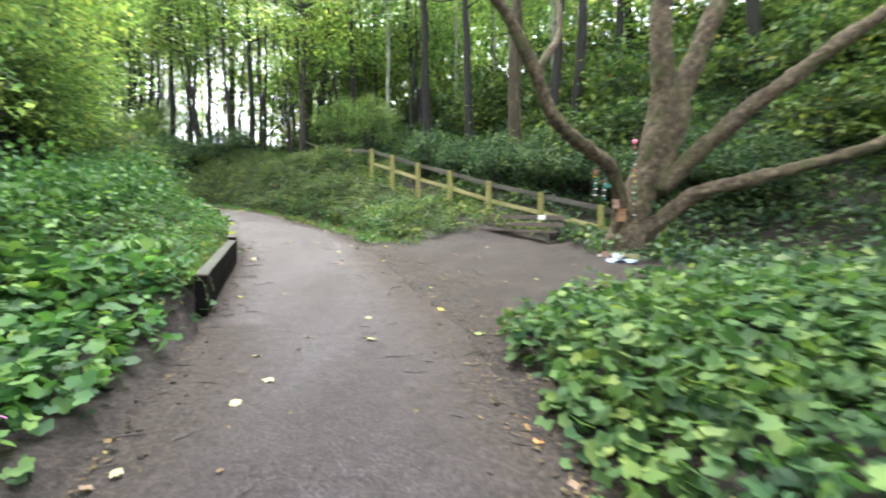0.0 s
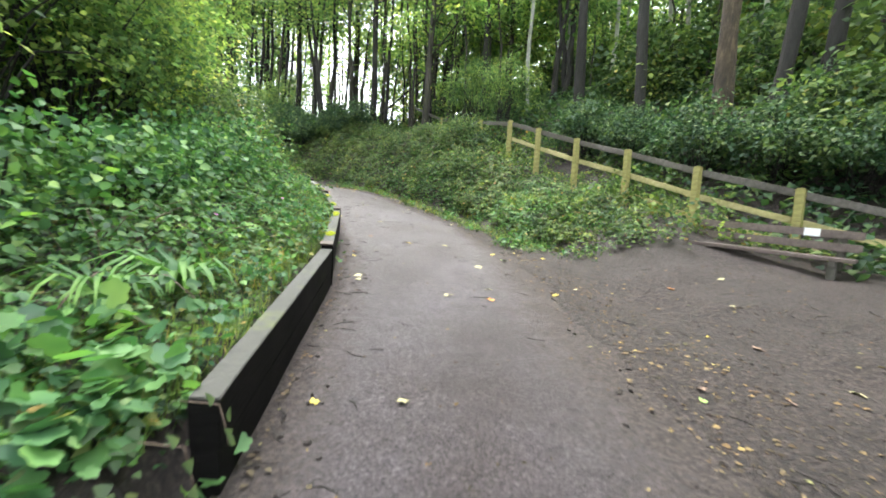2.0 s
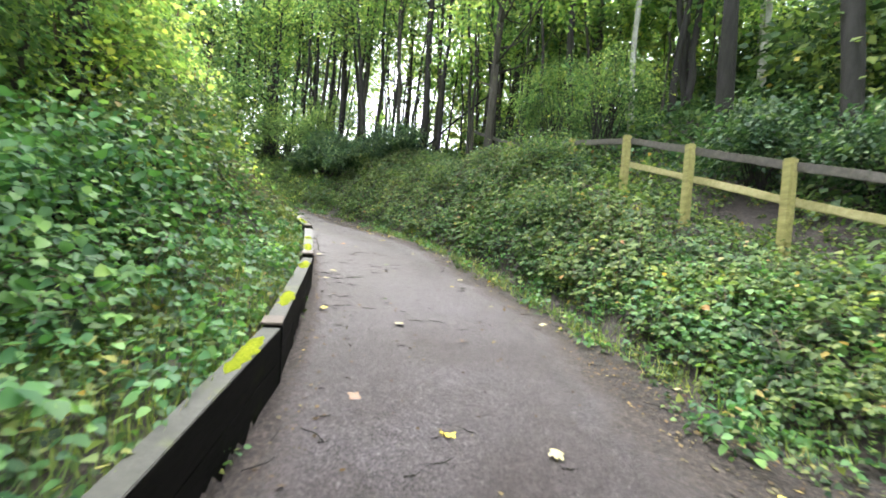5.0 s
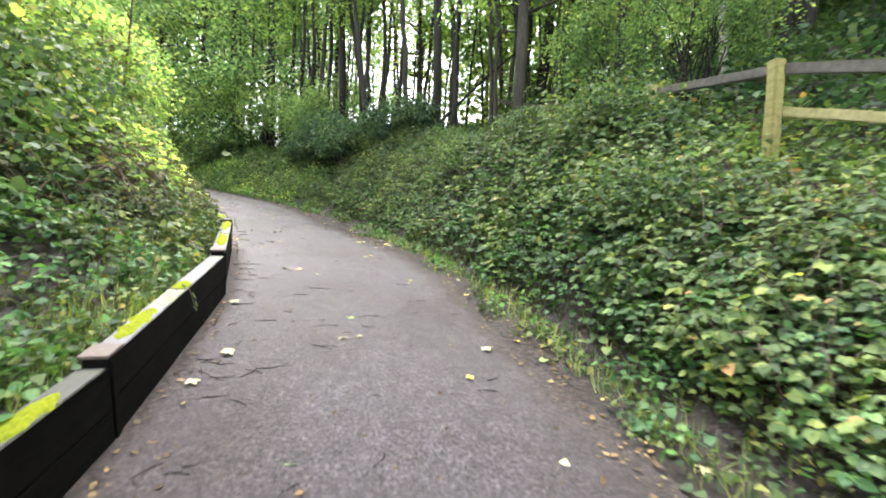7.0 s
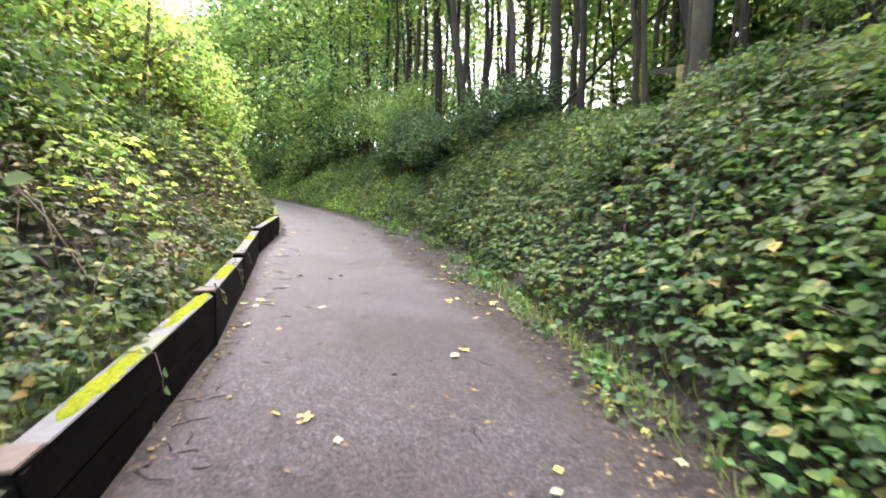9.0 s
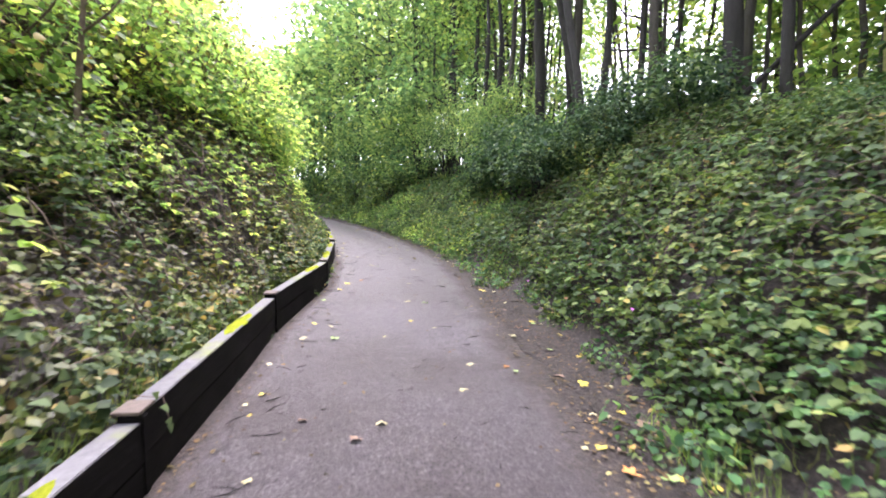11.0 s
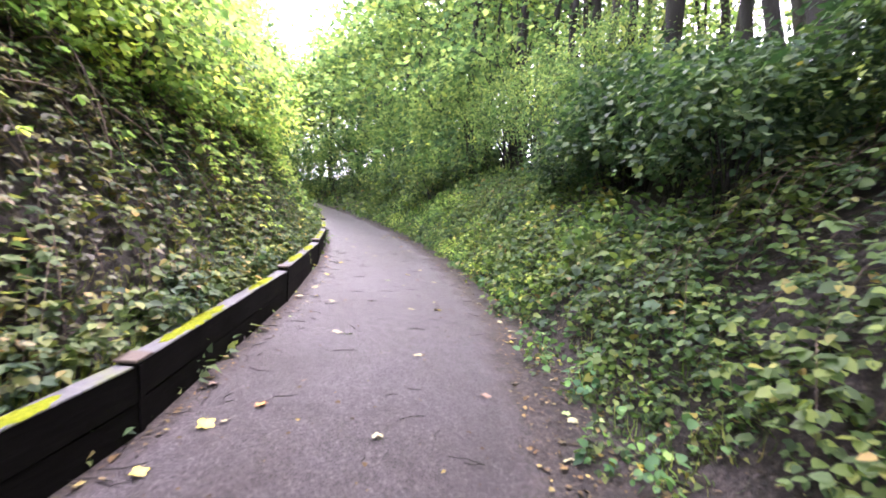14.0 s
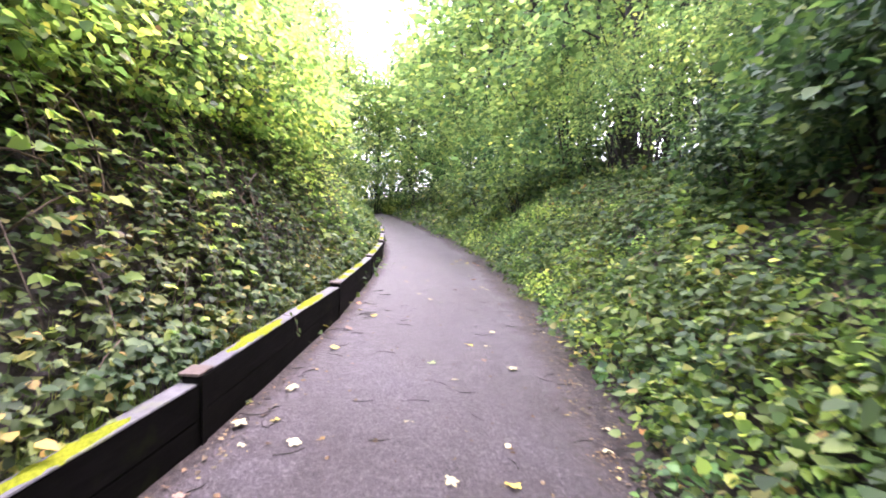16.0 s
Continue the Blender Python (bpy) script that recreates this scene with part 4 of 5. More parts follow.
# dead canes arching over the earth bank
pieces = []
for k in range(420):
    s0, d0 = rng.uniform(15, 30), rng.uniform(-3.8, -2.1)
    c = spot(s0, d0)
    a, L, lift = rng.uniform(0, 6.28), rng.uniform(0.35, 1.3), rng.uniform(0.1, 0.55)
    q = np.array([[c[0] + u * L * math.cos(a + 0.4 * u), c[1] + u * L * math.sin(a + 0.4 * u)] for u in (-0.5, -0.2, 0.15, 0.5)])
    zz = ground_z(q[:, 0], q[:, 1]) + np.array([0.0, 0.75, 0.9, rng.uniform(0.1, 0.8)]) * lift
    pieces.append(tube(curve_points(np.c_[q, zz], 0.15), np.linspace(0.009, 0.004, len(curve_points(np.c_[q, zz], 0.15))), 4, k))
tagged(part("dead_canes", tri_mesh("dead_canes", *joined(pieces)), TWIG), "tangle of dead brown bramble canes on the bank", "plants", kind="stuff")

# larger fallen leaves, each one on its own
leaf_meshes = []
for k, mat in enumerate(FALLEN):
    tv, tt = palmate(5, 0.62 + 0.06 * (k % 3))
    tv = tv.copy()
    tv[:, 2] = 0.08 * np.sin(tv[:, 0] * 5 + k) + 0.05 * np.cos(tv[:, 1] * 7 + k) + 0.05
    stem = np.array([(0.3, 0.015, 0.06), (0.3, -0.015, 0.06), (-0.2, 0.0, 0.1)])
    me = tri_mesh("fallen_leaf", np.vstack([tv, stem]), np.vstack([tt, [(len(tv), len(tv) + 1, len(tv) + 2)]]))
    me.materials.append(mat)
    leaf_meshes.append(me)
FALLEN_LABEL = ["pale cream fallen leaf", "yellow fallen leaf", "green fallen leaf", "orange fallen leaf", "curled brown fallen leaf"]
rng = np.random.default_rng(77)
for k in range(290):
    s0 = rng.uniform(0.5, 36) if k < 200 else rng.uniform(16, 31)
    u = rng.random()
    d0 = rng.uniform(-1.1, 1.2) if u < (0.45 if k < 200 else 0.15) else (rng.normal(1.45, 0.25) if u < 0.85 else np.interp(s0, KERB_S, KERB_D) + rng.uniform(0.08, 0.3))
    if 4.3 < s0 < 8.7 and rng.random() < 0.6:
        d0 = rng.uniform(0.8, 4.8)
    d0 = max(float(d0), float(np.interp(s0, KERB_S, KERB_D)) + 0.12)
    x, y = spot(s0, d0)
    z = max(float(ground_z([x], [y])[0]), float(lane_z(s0)) if d0 < 1.2 else -9)
    c = int(rng.choice(5, p=[0.42, 0.27, 0.11, 0.07, 0.13]))
    ob = new("fallen_leaf", leaf_meshes[c])
    sc = rng.uniform(0.05, 0.115)
    ob.matrix_world = pose(x, y, z + 0.006, rng.uniform(-8, 8), rng.uniform(-8, 8), rng.uniform(0, 360)) @ Matrix.Diagonal((sc, sc * rng.uniform(0.7, 1), sc, 1))
    tagged(ob, FALLEN_LABEL[c] + " lying on the ground by the path", "leaf", "fallen leaves")

# pink wild geranium flowers
FLOWERS = [(1.2, -1.75, 0.42), (1.7, -2.2, 0.44), (2.6, -1.9, 0.42), (3.2, -1.35, 0.4), (3.6, -2.3, 0.42), (2.2, -1.25, 0.36), (7.0, -2.0, 0.42), (8.6, -1.9, 0.36),
           (20.9, 1.95, 0.36), (22.2, 2.2, 0.34), (23.2, 1.75, 0.3), (23.4, 1.95, 0.32), (27.2, -2.9, 0.5), (27.4, -2.6, 0.5), (26.3, -3.0, 0.5), (27.9, 1.9, 0.3), (25.6, -2.2, 0.4)]
pv, pt = fan([((0.4 + 0.6 * (i % 2 == 0)) * math.cos(i * math.pi / 5), (0.4 + 0.6 * (i % 2 == 0)) * math.sin(i * math.pi / 5), 0.15 + 0.1 * (i % 2)) for i in range(10)], (0, 0, -0.1))
flower_me = tri_mesh("petals", pv * 0.022, pt)
stem_me = tri_mesh("stem", *tube([(0, 0, -0.42), (0.02, 0.0, -0.2), (0, 0, 0)], [0.003, 0.0025, 0.002], 4))
for k, (s0, d0, h) in enumerate(FLOWERS):
    x, y = spot(s0, d0)
    f = thing("wild_geranium_flower", "small pink five-petalled flower on a thin stem", "flower", "pink flowers", at=(x, y, float(ground_z([x], [y])[0]) + h))
    f.rotation_euler = (0.5 * math.sin(k), 0.5 * math.cos(k * 2), k)
    part("petals", flower_me, PETAL, f)
    part("stem", stem_me, GERANIUM, f)

# ---------------------------------------------------------------- trees and shrubs


def make_tree(seed, height, base, spread, girth, bark, mat, clumps, per, size, kind="simple", lean=(0, 0), bend=0.25, puff=0.55, forks=1, lowest=None):
    """A tree at the origin: trunk, branches and a crown of leaf clumps."""
    rng = np.random.default_rng(seed)
    tree = new("tree")
    hs = np.linspace(-0.3, height * 0.93, 16)
    wob = np.cumsum(rng.normal(0, bend * 0.09, (16, 2)), 0)
    wob -= wob[0]
    axis_p = np.c_[wob + np.outer(hs / height, lean), hs]
    taper = girth * (1 - 0.82 * (hs / height).clip(0, 1)) + girth * 0.55 * np.exp(-np.clip(hs, 0, None) / 0.22)
    part("trunk", tri_mesh("trunk", *tube(axis_p, taper, 12, seed, 0.15), True), bark, tree)
    centres, boughs = [], []
    for k in range(clumps):
        u = rng.random() ** 0.8
        h = base + (height - base) * u
        start = np.array([np.interp(max(h - spread * 0.45, base * 0.7), axis_p[:, 2], axis_p[:, i]) for i in range(3)])
        r = spread * math.sqrt(max(0.05, 1 - (1.6 * u - 0.62) ** 2)) * rng.uniform(0.35, 1.0)
        a = rng.uniform(0, 6.283)
        c = np.array([np.interp(h, axis_p[:, 2], axis_p[:, 0]) + r * math.cos(a), np.interp(h, axis_p[:, 2], axis_p[:, 1]) + r * math.sin(a), h])
        centres.append(c)
        if k % 2 == 0:
            m = (start + c) / 2 + rng.normal(0, 0.12 * spread, 3) + (0, 0, -0.1 * spread)
            boughs.append(tube(curve_points([start, m, c], 0.9), np.linspace(1, 0.25, len(curve_points([start, m, c], 0.9))) * girth * 0.26, 4, k))
    tagged(part("bough_frame", tri_mesh("bough_frame", *joined(boughs), True), bark, tree), kind="stuff")
    at, off = cloud(rng, np.array(centres), per, puff, 0.45)
    up = np.c_[0.5 * off[:, :2], np.ones(len(at))] + rng.normal(0, 0.45, (len(at), 3))
    way = np.c_[off[:, :2], -0.3 + 0 * at[:, 0]] + rng.normal(0, 0.5, (len(at), 3))
    v, t = leaves(kind, at, way, up, size * rng.uniform(0.6, 1.3, len(at)), 1.0)
    tagged(part("crown", tri_mesh("crown", v, t), mat, tree), kind="stuff")
    return tree


def make_shrub(seed, height, spread, mat, stems, clumps, per, size, kind="ovate", bark=BARK_DARK, hollow=0.25, puff=0.3, stem_r=0.018):
    rng = np.random.default_rng(seed)
    shrub = new("shrub")
    cs, tubes = [], []
    for k in range(clumps):
        a, u = rng.uniform(0, 6.283), rng.random()
        h = height * (hollow + (1 - hollow) * u)
        r = spread * math.sqrt(max(0.08, 1 - (1.5 * u - 0.55) ** 2)) * rng.uniform(0.45, 1)
        cs.append((r * math.cos(a), r * math.sin(a), h))
    for k in range(stems):
        c = np.array(cs[k % len(cs)])
        foot = np.array([rng.normal(0, 0.12 * spread), rng.normal(0, 0.12 * spread), -0.1])
        m = foot * 0.5 + c * 0.5 + (0, 0, 0.18 * height) + rng.normal(0, 0.08 * spread, 3)
        q = curve_points([foot, m, c], 0.5)
        tubes.append(tube(q, np.linspace(stem_r, stem_r * 0.3, len(q)), 4, k))
    tagged(part("stem_frame", tri_mesh("stem_frame", *joined(tubes), True), bark, shrub), kind="stuff")
    at, off = cloud(rng, np.array(cs), per, puff, 0.6)
    at[:, 2] = np.maximum(at[:, 2], 0.05)
    up = np.c_[0.9 * off[:, :2], 0.9 + 0 * at[:, 0]] + rng.normal(0, 0.4, (len(at), 3))
    way = np.c_[off[:, :2] + 0.15 * at[:, :2], -0.25 + 0 * at[:, 0]] + rng.normal(0, 0.35, (len(at), 3))
    v, t = leaves(kind, at, way, up, size * rng.uniform(0.6, 1.3, len(at)), 1.0)
    tagged(part("foliage", tri_mesh("foliage", v, t), mat, shrub), kind="stuff")
    return shrub


def stand(proto, items, label, category, group, name=None):
    """Places the first item as the made thing itself and the others as copies. items: x, y, scale, turn (degrees)."""
    for k, (x, y, sc, turn) in enumerate(items):
        z = float(ground_z([x], [y])[0]) - 0.03
        m = pose(x, y, z, 0, 0, turn) @ Matrix.Diagonal((sc, sc, sc, 1))
        if k == 0:
            proto.matrix_basis = m
            tagged(proto, label, category, group)
        else:
            proto_scale = proto.scale.copy()
            c = copy_thing(proto, pose(x, y, z, 0, 0, turn) @ Matrix.Diagonal((sc / proto_scale[0], sc / proto_scale[1], sc / proto_scale[2], 1)))
        if name and k == 0:
            proto.name = name


R = np.random.default_rng(9)


def jitter(lst, lo=0.85, hi=1.15):
    return [(x, y, R.uniform(lo, hi), R.uniform(0, 360)) for x, y in lst]


def by_lane(lst, lo=0.88, hi=1.12):
    out = []
    for s0, d0, *sc in lst:
        x, y = spot(s0, d0)
        out.append((float(x), float(y), (sc[0] if sc else 1) * R.uniform(lo, hi), R.uniform(0, 360)))
    return out


# slender trees along the ridge
slim = make_tree(101, 15, 6.5, 2.0, 0.092, BARK_DARK, CANOPY, 26, 50, 0.15, bend=0.5)
stand(slim, jitter([(-21.6, 27.8), (-18.9, 26.8), (-18.2, 26.6), (-16.9, 26.2), (-13.96, 24.9), (-12.9, 24.5), (-11.9, 24.1), (-20.3, 27.6), (-9.19, 23.0), (-24.5, 28.9), (-26.5, 29.7)]),
      "slender dark-barked tree with a high leafy crown", "tree", "ridge trees", "tree")
slim2 = make_tree(102, 13, 4.5, 1.8, 0.10, BARK_GREY, LIME, 32, 50, 0.14, lean=(0.9, 0.3), bend=0.5)
stand(slim2, jitter([(-17.6, 26.3), (-14.4, 25.3), (-11.3, 23.9), (-22.9, 28.4), (-19.5, 28.5), (-16, 28), (-12.5, 27), (-8.5, 26), (-25.5, 31), (-21, 31), (-15, 31), (-28, 31), (-17.2, 27.2), (-20.6, 29.2), (-14.0, 26.4), (-10.2, 25.2)]),
      "thin leaning grey-barked tree", "tree", "ridge trees", "tree")
stout = make_tree(103, 16, 6.5, 3.0, 0.15, BARK_DARK, CANOPY, 30, 50, 0.16)
stand(stout, jitter([(-15.49, 25.45), (-10.0, 23.3), (-4.44, 21.8), (-28.2, 31.5), (-8.0, 27)]), "stout dark tree trunk with ivy shade at its foot", "tree", "ridge trees", "tree")
leaner = make_tree(104, 13, 5.0, 2.0, 0.105, BARK_DARK, CANOPY, 44, 60, 0.16, lean=(-3.0, -0.6), bend=0.3)
stand(leaner, [(-12.5, 23.3, 1.0, -35), (-13.2, 24.4, 0.95, -20)], "dark tree leaning away from its neighbours", "tree", "ridge trees", "tree")
thin = make_tree(116, 14, 6.0, 1.5, 0.062, BARK_GREY, CANOPY, 20, 40, 0.15, lean=(0.5, -0.4), bend=0.7)
stand(thin, by_lane([(s0, R.uniform(5.6, 10.5)) for s0 in np.linspace(19, 41, 46)]), "thin crooked grey trunk among the ridge trees", "tree", "ridge trees", "tree")
# hillside trees behind the fence
red = make_tree(105, 15, 6.0, 2.8, 0.22, BARK_RED, CANOPY, 34, 50, 0.17)
stand(red, [(2.2, 13.9, 1.0, 20)], "stout tree with reddish bark behind the fence", "tree", "hillside trees", "tree")
dark = make_tree(106, 14, 5.5, 2.5, 0.17, BARK_DARK, CANOPY, 32, 50, 0.17, lean=(1.0, 0))
# trees at (7.6, 3.4) and (6.4, -0.8): unseen, added to shade the geraniums
stand(dark, [(3.34, 14.2, 1.0, 0), (4.0, 13.9, 1.05, -25), (6.5, 16.5, 1.0, 80), (9.5, 13.5, 1.1, 200), (8.5, 20, 1.1, 140), (1.0, 16.6, 1.0, 120), (-0.6, 18.2, 1.0, 260), (-7.2, 25.5, 1.1, 60), (12, 9, 1.1, 10), (10.5, 3, 1.1, 310), (7.6, 3.4, 1.0, 30), (6.4, -0.8, 1.0, 160)],
      "dark woodland tree on the hillside, some copies added to cast shade", "tree", "hillside trees", "tree")
birch = make_tree(107, 13, 5.0, 1.6, 0.09, BARK_PALE, CANOPY, 26, 45, 0.15, bend=0.35)
stand(birch, jitter([(2.58, 21.3), (3.6, 23.1), (0.5, 20.5), (-1.2, 23.5), (5.2, 21.5), (1.4, 25), (6.8, 25), (-2.4, 20.2), (4.4, 18.4)]), "pale-barked slender birch on the hillside", "tree", "hillside birches", "tree")
coppice = make_tree(108, 11, 3.5, 2.0, 0.10, BARK_DARK, CANOPY, 30, 50, 0.15, lean=(0.8, 0.4), bend=0.6)
stand(coppice, [(-1.2, 20.7, 1, 0), (-1.05, 20.8, 1.05, 120), (-1.35, 20.6, 0.95, 240), (-1.0, 22.8, 1, 40), (-6.8, 22.2, 1, 100), (-6.3, 23.8, 0.9, 10)], "multi-stemmed dark coppice tree", "tree", "hillside trees", "tree")
# leafy understorey that closes the view between the trunks
under = make_tree(113, 9, 0.8, 2.6, 0.07, BARK_GREY, LIME, 70, 40, 0.24, bend=0.5, puff=0.6)
stand(under, by_lane([(23, 11, 0.7), (26.5, 10, 0.7), (30, 11, 0.75), (33.5, 9.5, 0.7), (37, 10, 0.8)]) + jitter([(-6, 28.5), (-3, 25.7), (0.5, 27), (-9.5, 28.4), (4, 26), (-5.5, 32), (1, 33), (-11, 31), (-4, 27), (-8, 30), (-2, 32), (3, 29), (8, 27), (10.5, 21), (12.5, 15.5), (13, 11), (6, 33), (-1, 27.5), (11, 26), (15, 13), (15, 9), (14.5, 4.5), (7.5, 19), (5.5, 26), (9, 24), (-10.5, 34), (12, 18.5),
                     (-20.5, 10.5), (-14.5, 9.8), (-16.5, 5), (-12, 1), (-24, 13.5), (-20, 3), (-26, 8)], 0.8, 1.15), "leafy young tree filling the wood behind", "tree", "understorey trees", "tree")
# wood on the low side, and all round
wood = make_tree(109, 14, 3.2, 2.8, 0.15, BARK_GREY, CANOPY, 60, 50, 0.19, puff=0.65)
stand(wood, jitter([(-15, 11.5), (-9.6, 6.6), (-13, 7.5), (-17.5, 9), (-11.5, 3), (-8.6, 0.2), (-8.5, -4.5), (-19.5, 13), (-22, 11), (-17, 5), (-13.8, 12.6),
                     (-4.8, -7), (6.5, -5), (10, -1), (3.5, -10), (-3.5, -12)]), "leafy woodland tree with grey bark", "tree", "woodland trees", "tree")
wood2 = make_tree(110, 15, 2.6, 3.0, 0.17, BARK_DARK, CANOPY, 70, 45, 0.24, puff=0.7)
stand(wood2, by_lane([(33.5, 6.0), (36, 5.0), (39.5, 4.8), (43.5, 5.0), (48, 5.2), (53, 5.2), (59, 5), (38, 11), (45, 12), (52, 12), (66, 6), (72, 3), (70, -3), (76, 0), (64, -7), (58, -8.5), (80, 6), (80, -6)])
      + jitter([(-29, 36), (-20, 37), (-11, 36), (-5, 37), (1, 36), (7, 37), (14, 30), (16, 20), (17, 6)]), "leafy woodland tree closing the view", "tree", "woodland trees", "tree")
lime_tree = make_tree(111, 6.6, 1.8, 2.0, 0.06, BARK_GREY, LIME, 50, 55, 0.13, bend=0.4, puff=0.45)
stand(lime_tree, by_lane([(16.5, -6.2), (19.5, -6.0), (22.5, -6.0), (25.5, -5.8), (28.5, -5.8), (31.5, -5.6), (34.5, -5.4), (38, -5.2), (42, -5.2), (46, -5.4), (51, -5.6), (13.5, -6.8), (10.5, -7.2), (14.6, -4.6, 0.9), (11.6, -4.9, 0.9), (17.6, -4.9, 0.85), (8.6, -5.6, 1.0), (21, -8.2), (26, -8.4), (31, -8.2), (37, -8)]),
      "young tree with bright lime-green leaves", "tree", "lime-green young trees", "tree")
high = make_tree(112, 13, 4.6, 3.6, 0.18, BARK_GREY, LIME, 75, 60, 0.18)
stand(high, [(-9.6, 11.0, 1, 0), (-7.6, 3.6, 0.95, 90), (-13.5, 28.8, 1.0, 30), (-6.4, 20.2, 0.8, 200), (-20, 31, 1.1, 100), (-3.6, 24.6, 0.9, 50)], "spreading tree with sunlit pale green leaves", "tree", "woodland trees", "tree")

far = make_tree(114, 14, 0.8, 3.6, 0.17, BARK_DARK, CANOPY, 80, 45, 0.34, puff=1.0)
stand(far, by_lane([(44, 5.4, 1.15), (49, 5.0, 1.25), (54.5, 4.8, 1.3), (57, 5.8), (61, 5.2), (66, 4), (60, -6), (65, -4.5), (70, 0), (64, 0.5, 0.9), (63, -2.4, 0.8), (62, 3, 0.9), (74, -4), (74, 5), (69, 8), (67, -9), (80, -8), (82, 3), (60, 11), (52, 10.5), (44, 10.5), (56, -10), (50, -11), (43, -11), (36, -12)])
      + jitter([(18, 24), (19, 16), (20, 9), (16, 29), (9, 34), (2, 38), (-6, 39), (22, 2), (-26, 4), (-30, 10), (-22, -2), (-16, -6), (12, -9), (0, -16), (-8, -12), (20, -5)]), "broad leafy tree in the depth of the wood", "tree", "distant trees", "tree")

# shrubs
hazel = make_shrub(201, 3.4, 1.6, CANOPY, 30, 44, 120, 0.085, kind="simple", hollow=0.35, stem_r=0.022)
stand(hazel, by_lane([(5.5, -4.6), (8.0, -5.0), (3.0, -4.5), (0.6, -4.6), (10.6, -5.0), (16.2, 5.4, 0.75), (17.6, 5.6, 0.8), (29.6, 4.0, 0.8), (31.2, 3.9, 0.85), (33, 4.2, 0.9), (35, 4.6, 1.0), (30.6, 5.6, 1.1), (-2, -4.6), (13.2, -4.8, 0.8), (4.4, -6.6), (9.4, -7), (1.6, -6.8)]), "dense green hazel-like shrub behind the verge", "shrub", "verge shrubs", "shrub")
weeds = make_shrub(208, 0.8, 0.75, GERANIUM, 14, 40, 50, 0.07, hollow=0.05)
stand(weeds, by_lane([(5.2, -3.2), (6.6, -3.4), (8.0, -3.3), (9.4, -3.5), (10.8, -3.3), (12.2, -3.2), (3.6, -3.2), (2.0, -3.3)]), "knee-high clump of leafy weeds", "shrub", "weed clumps", "shrub")
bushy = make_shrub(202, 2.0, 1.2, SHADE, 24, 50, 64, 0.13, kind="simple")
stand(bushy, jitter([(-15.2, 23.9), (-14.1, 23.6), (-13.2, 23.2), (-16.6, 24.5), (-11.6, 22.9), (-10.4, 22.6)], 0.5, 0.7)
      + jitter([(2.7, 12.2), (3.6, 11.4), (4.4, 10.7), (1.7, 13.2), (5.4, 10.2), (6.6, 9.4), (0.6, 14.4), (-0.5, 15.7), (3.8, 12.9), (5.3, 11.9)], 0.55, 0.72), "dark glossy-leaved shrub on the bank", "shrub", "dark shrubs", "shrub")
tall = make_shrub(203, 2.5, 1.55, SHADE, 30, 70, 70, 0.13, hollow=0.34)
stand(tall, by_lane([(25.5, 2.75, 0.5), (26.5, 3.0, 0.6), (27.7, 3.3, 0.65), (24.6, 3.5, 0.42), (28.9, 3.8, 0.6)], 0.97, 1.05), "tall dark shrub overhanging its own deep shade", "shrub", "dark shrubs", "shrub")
lush = make_shrub(204, 4.4, 1.6, CANOPY, 24, 70, 50, 0.18, kind="simple", hollow=0.1, puff=0.4)
stand(lush, by_lane([(37.5, 4.2), (40.2, 4.2), (43, 4.3), (46, 4.4), (49.5, 4.4), (53, 4.6), (33, -4.6, 0.8), (36.5, -4.4, 0.8), (40, -4.3, 0.85), (44, -4.4, 0.85), (48, -4.5), (53, -4.6), (57, -2.6), (57.5, 2.6), (61, 0.2), (60, 4.6), (60, -4.4), (65, 2), (65, -2.4), (69, 0)]),
      "tall leafy hedge shrub beside the path", "shrub", "hedge shrubs", "shrub")
bankside = make_shrub(205, 1.9, 1.05, LIME, 30, 64, 42, 0.1, bark=TWIG, hollow=0.0)
stand(bankside, by_lane([(16, -4.5), (18, -4.2), (19.6, -3.9, 0.9), (21.2, -3.5, 0.8), (22.8, -3.2, 0.75), (24.2, -3.0, 0.7), (25.6, -2.95, 0.7), (27, -2.9, 0.75), (28.6, -2.9, 0.8), (30.2, -2.95, 0.8), (32, -3.0, 0.9), (34, -3.2), (22, -4.4), (24.6, -4.2), (27, -4.2), (29.4, -4.2), (14, -5)]), "straggling lime-green bush with bare brown stems", "shrub", "bank bushes", "shrub")
thorn = make_shrub(206, 1.1, 0.95, DRY, 44, 40, 20, 0.06, bark=TWIG, hollow=0.2, stem_r=0.011)
stand(thorn, by_lane([(19.6, -3.4), (21.6, -3.4), (23.6, -3.3), (25.6, -3.3), (22.6, -4.0), (24.6, -4.0)]), "bramble thicket of brown canes on the earth bank", "shrub", "bramble thickets", "shrub")
leafy = make_shrub(207, 0.8, 0.8, BRAMBLE, 20, 50, 60, 0.065, hollow=0.05)
stand(leafy, by_lane([(14.4, 2.6, 0.7), (15.8, 3.3, 0.9), (17.4, 3.4, 0.6), (19.2, 3.8, 0.55), (21, 4, 0.55), (16.6, 4.8, 0.8), (18.4, 2.8, 0.7), (24.5, 3.6, 0.8), (15.4, -3.3), (17.2, -3.4), (18.6, -3.2, 0.8), (27.6, -3.1), (29.4, -3.2), (13.8, -3.4), (26.6, -3.8), (20.6, -2.8, 0.6)]), "mounded bramble bush on the bank below the fence", "shrub", "bank brambles", "shrub")

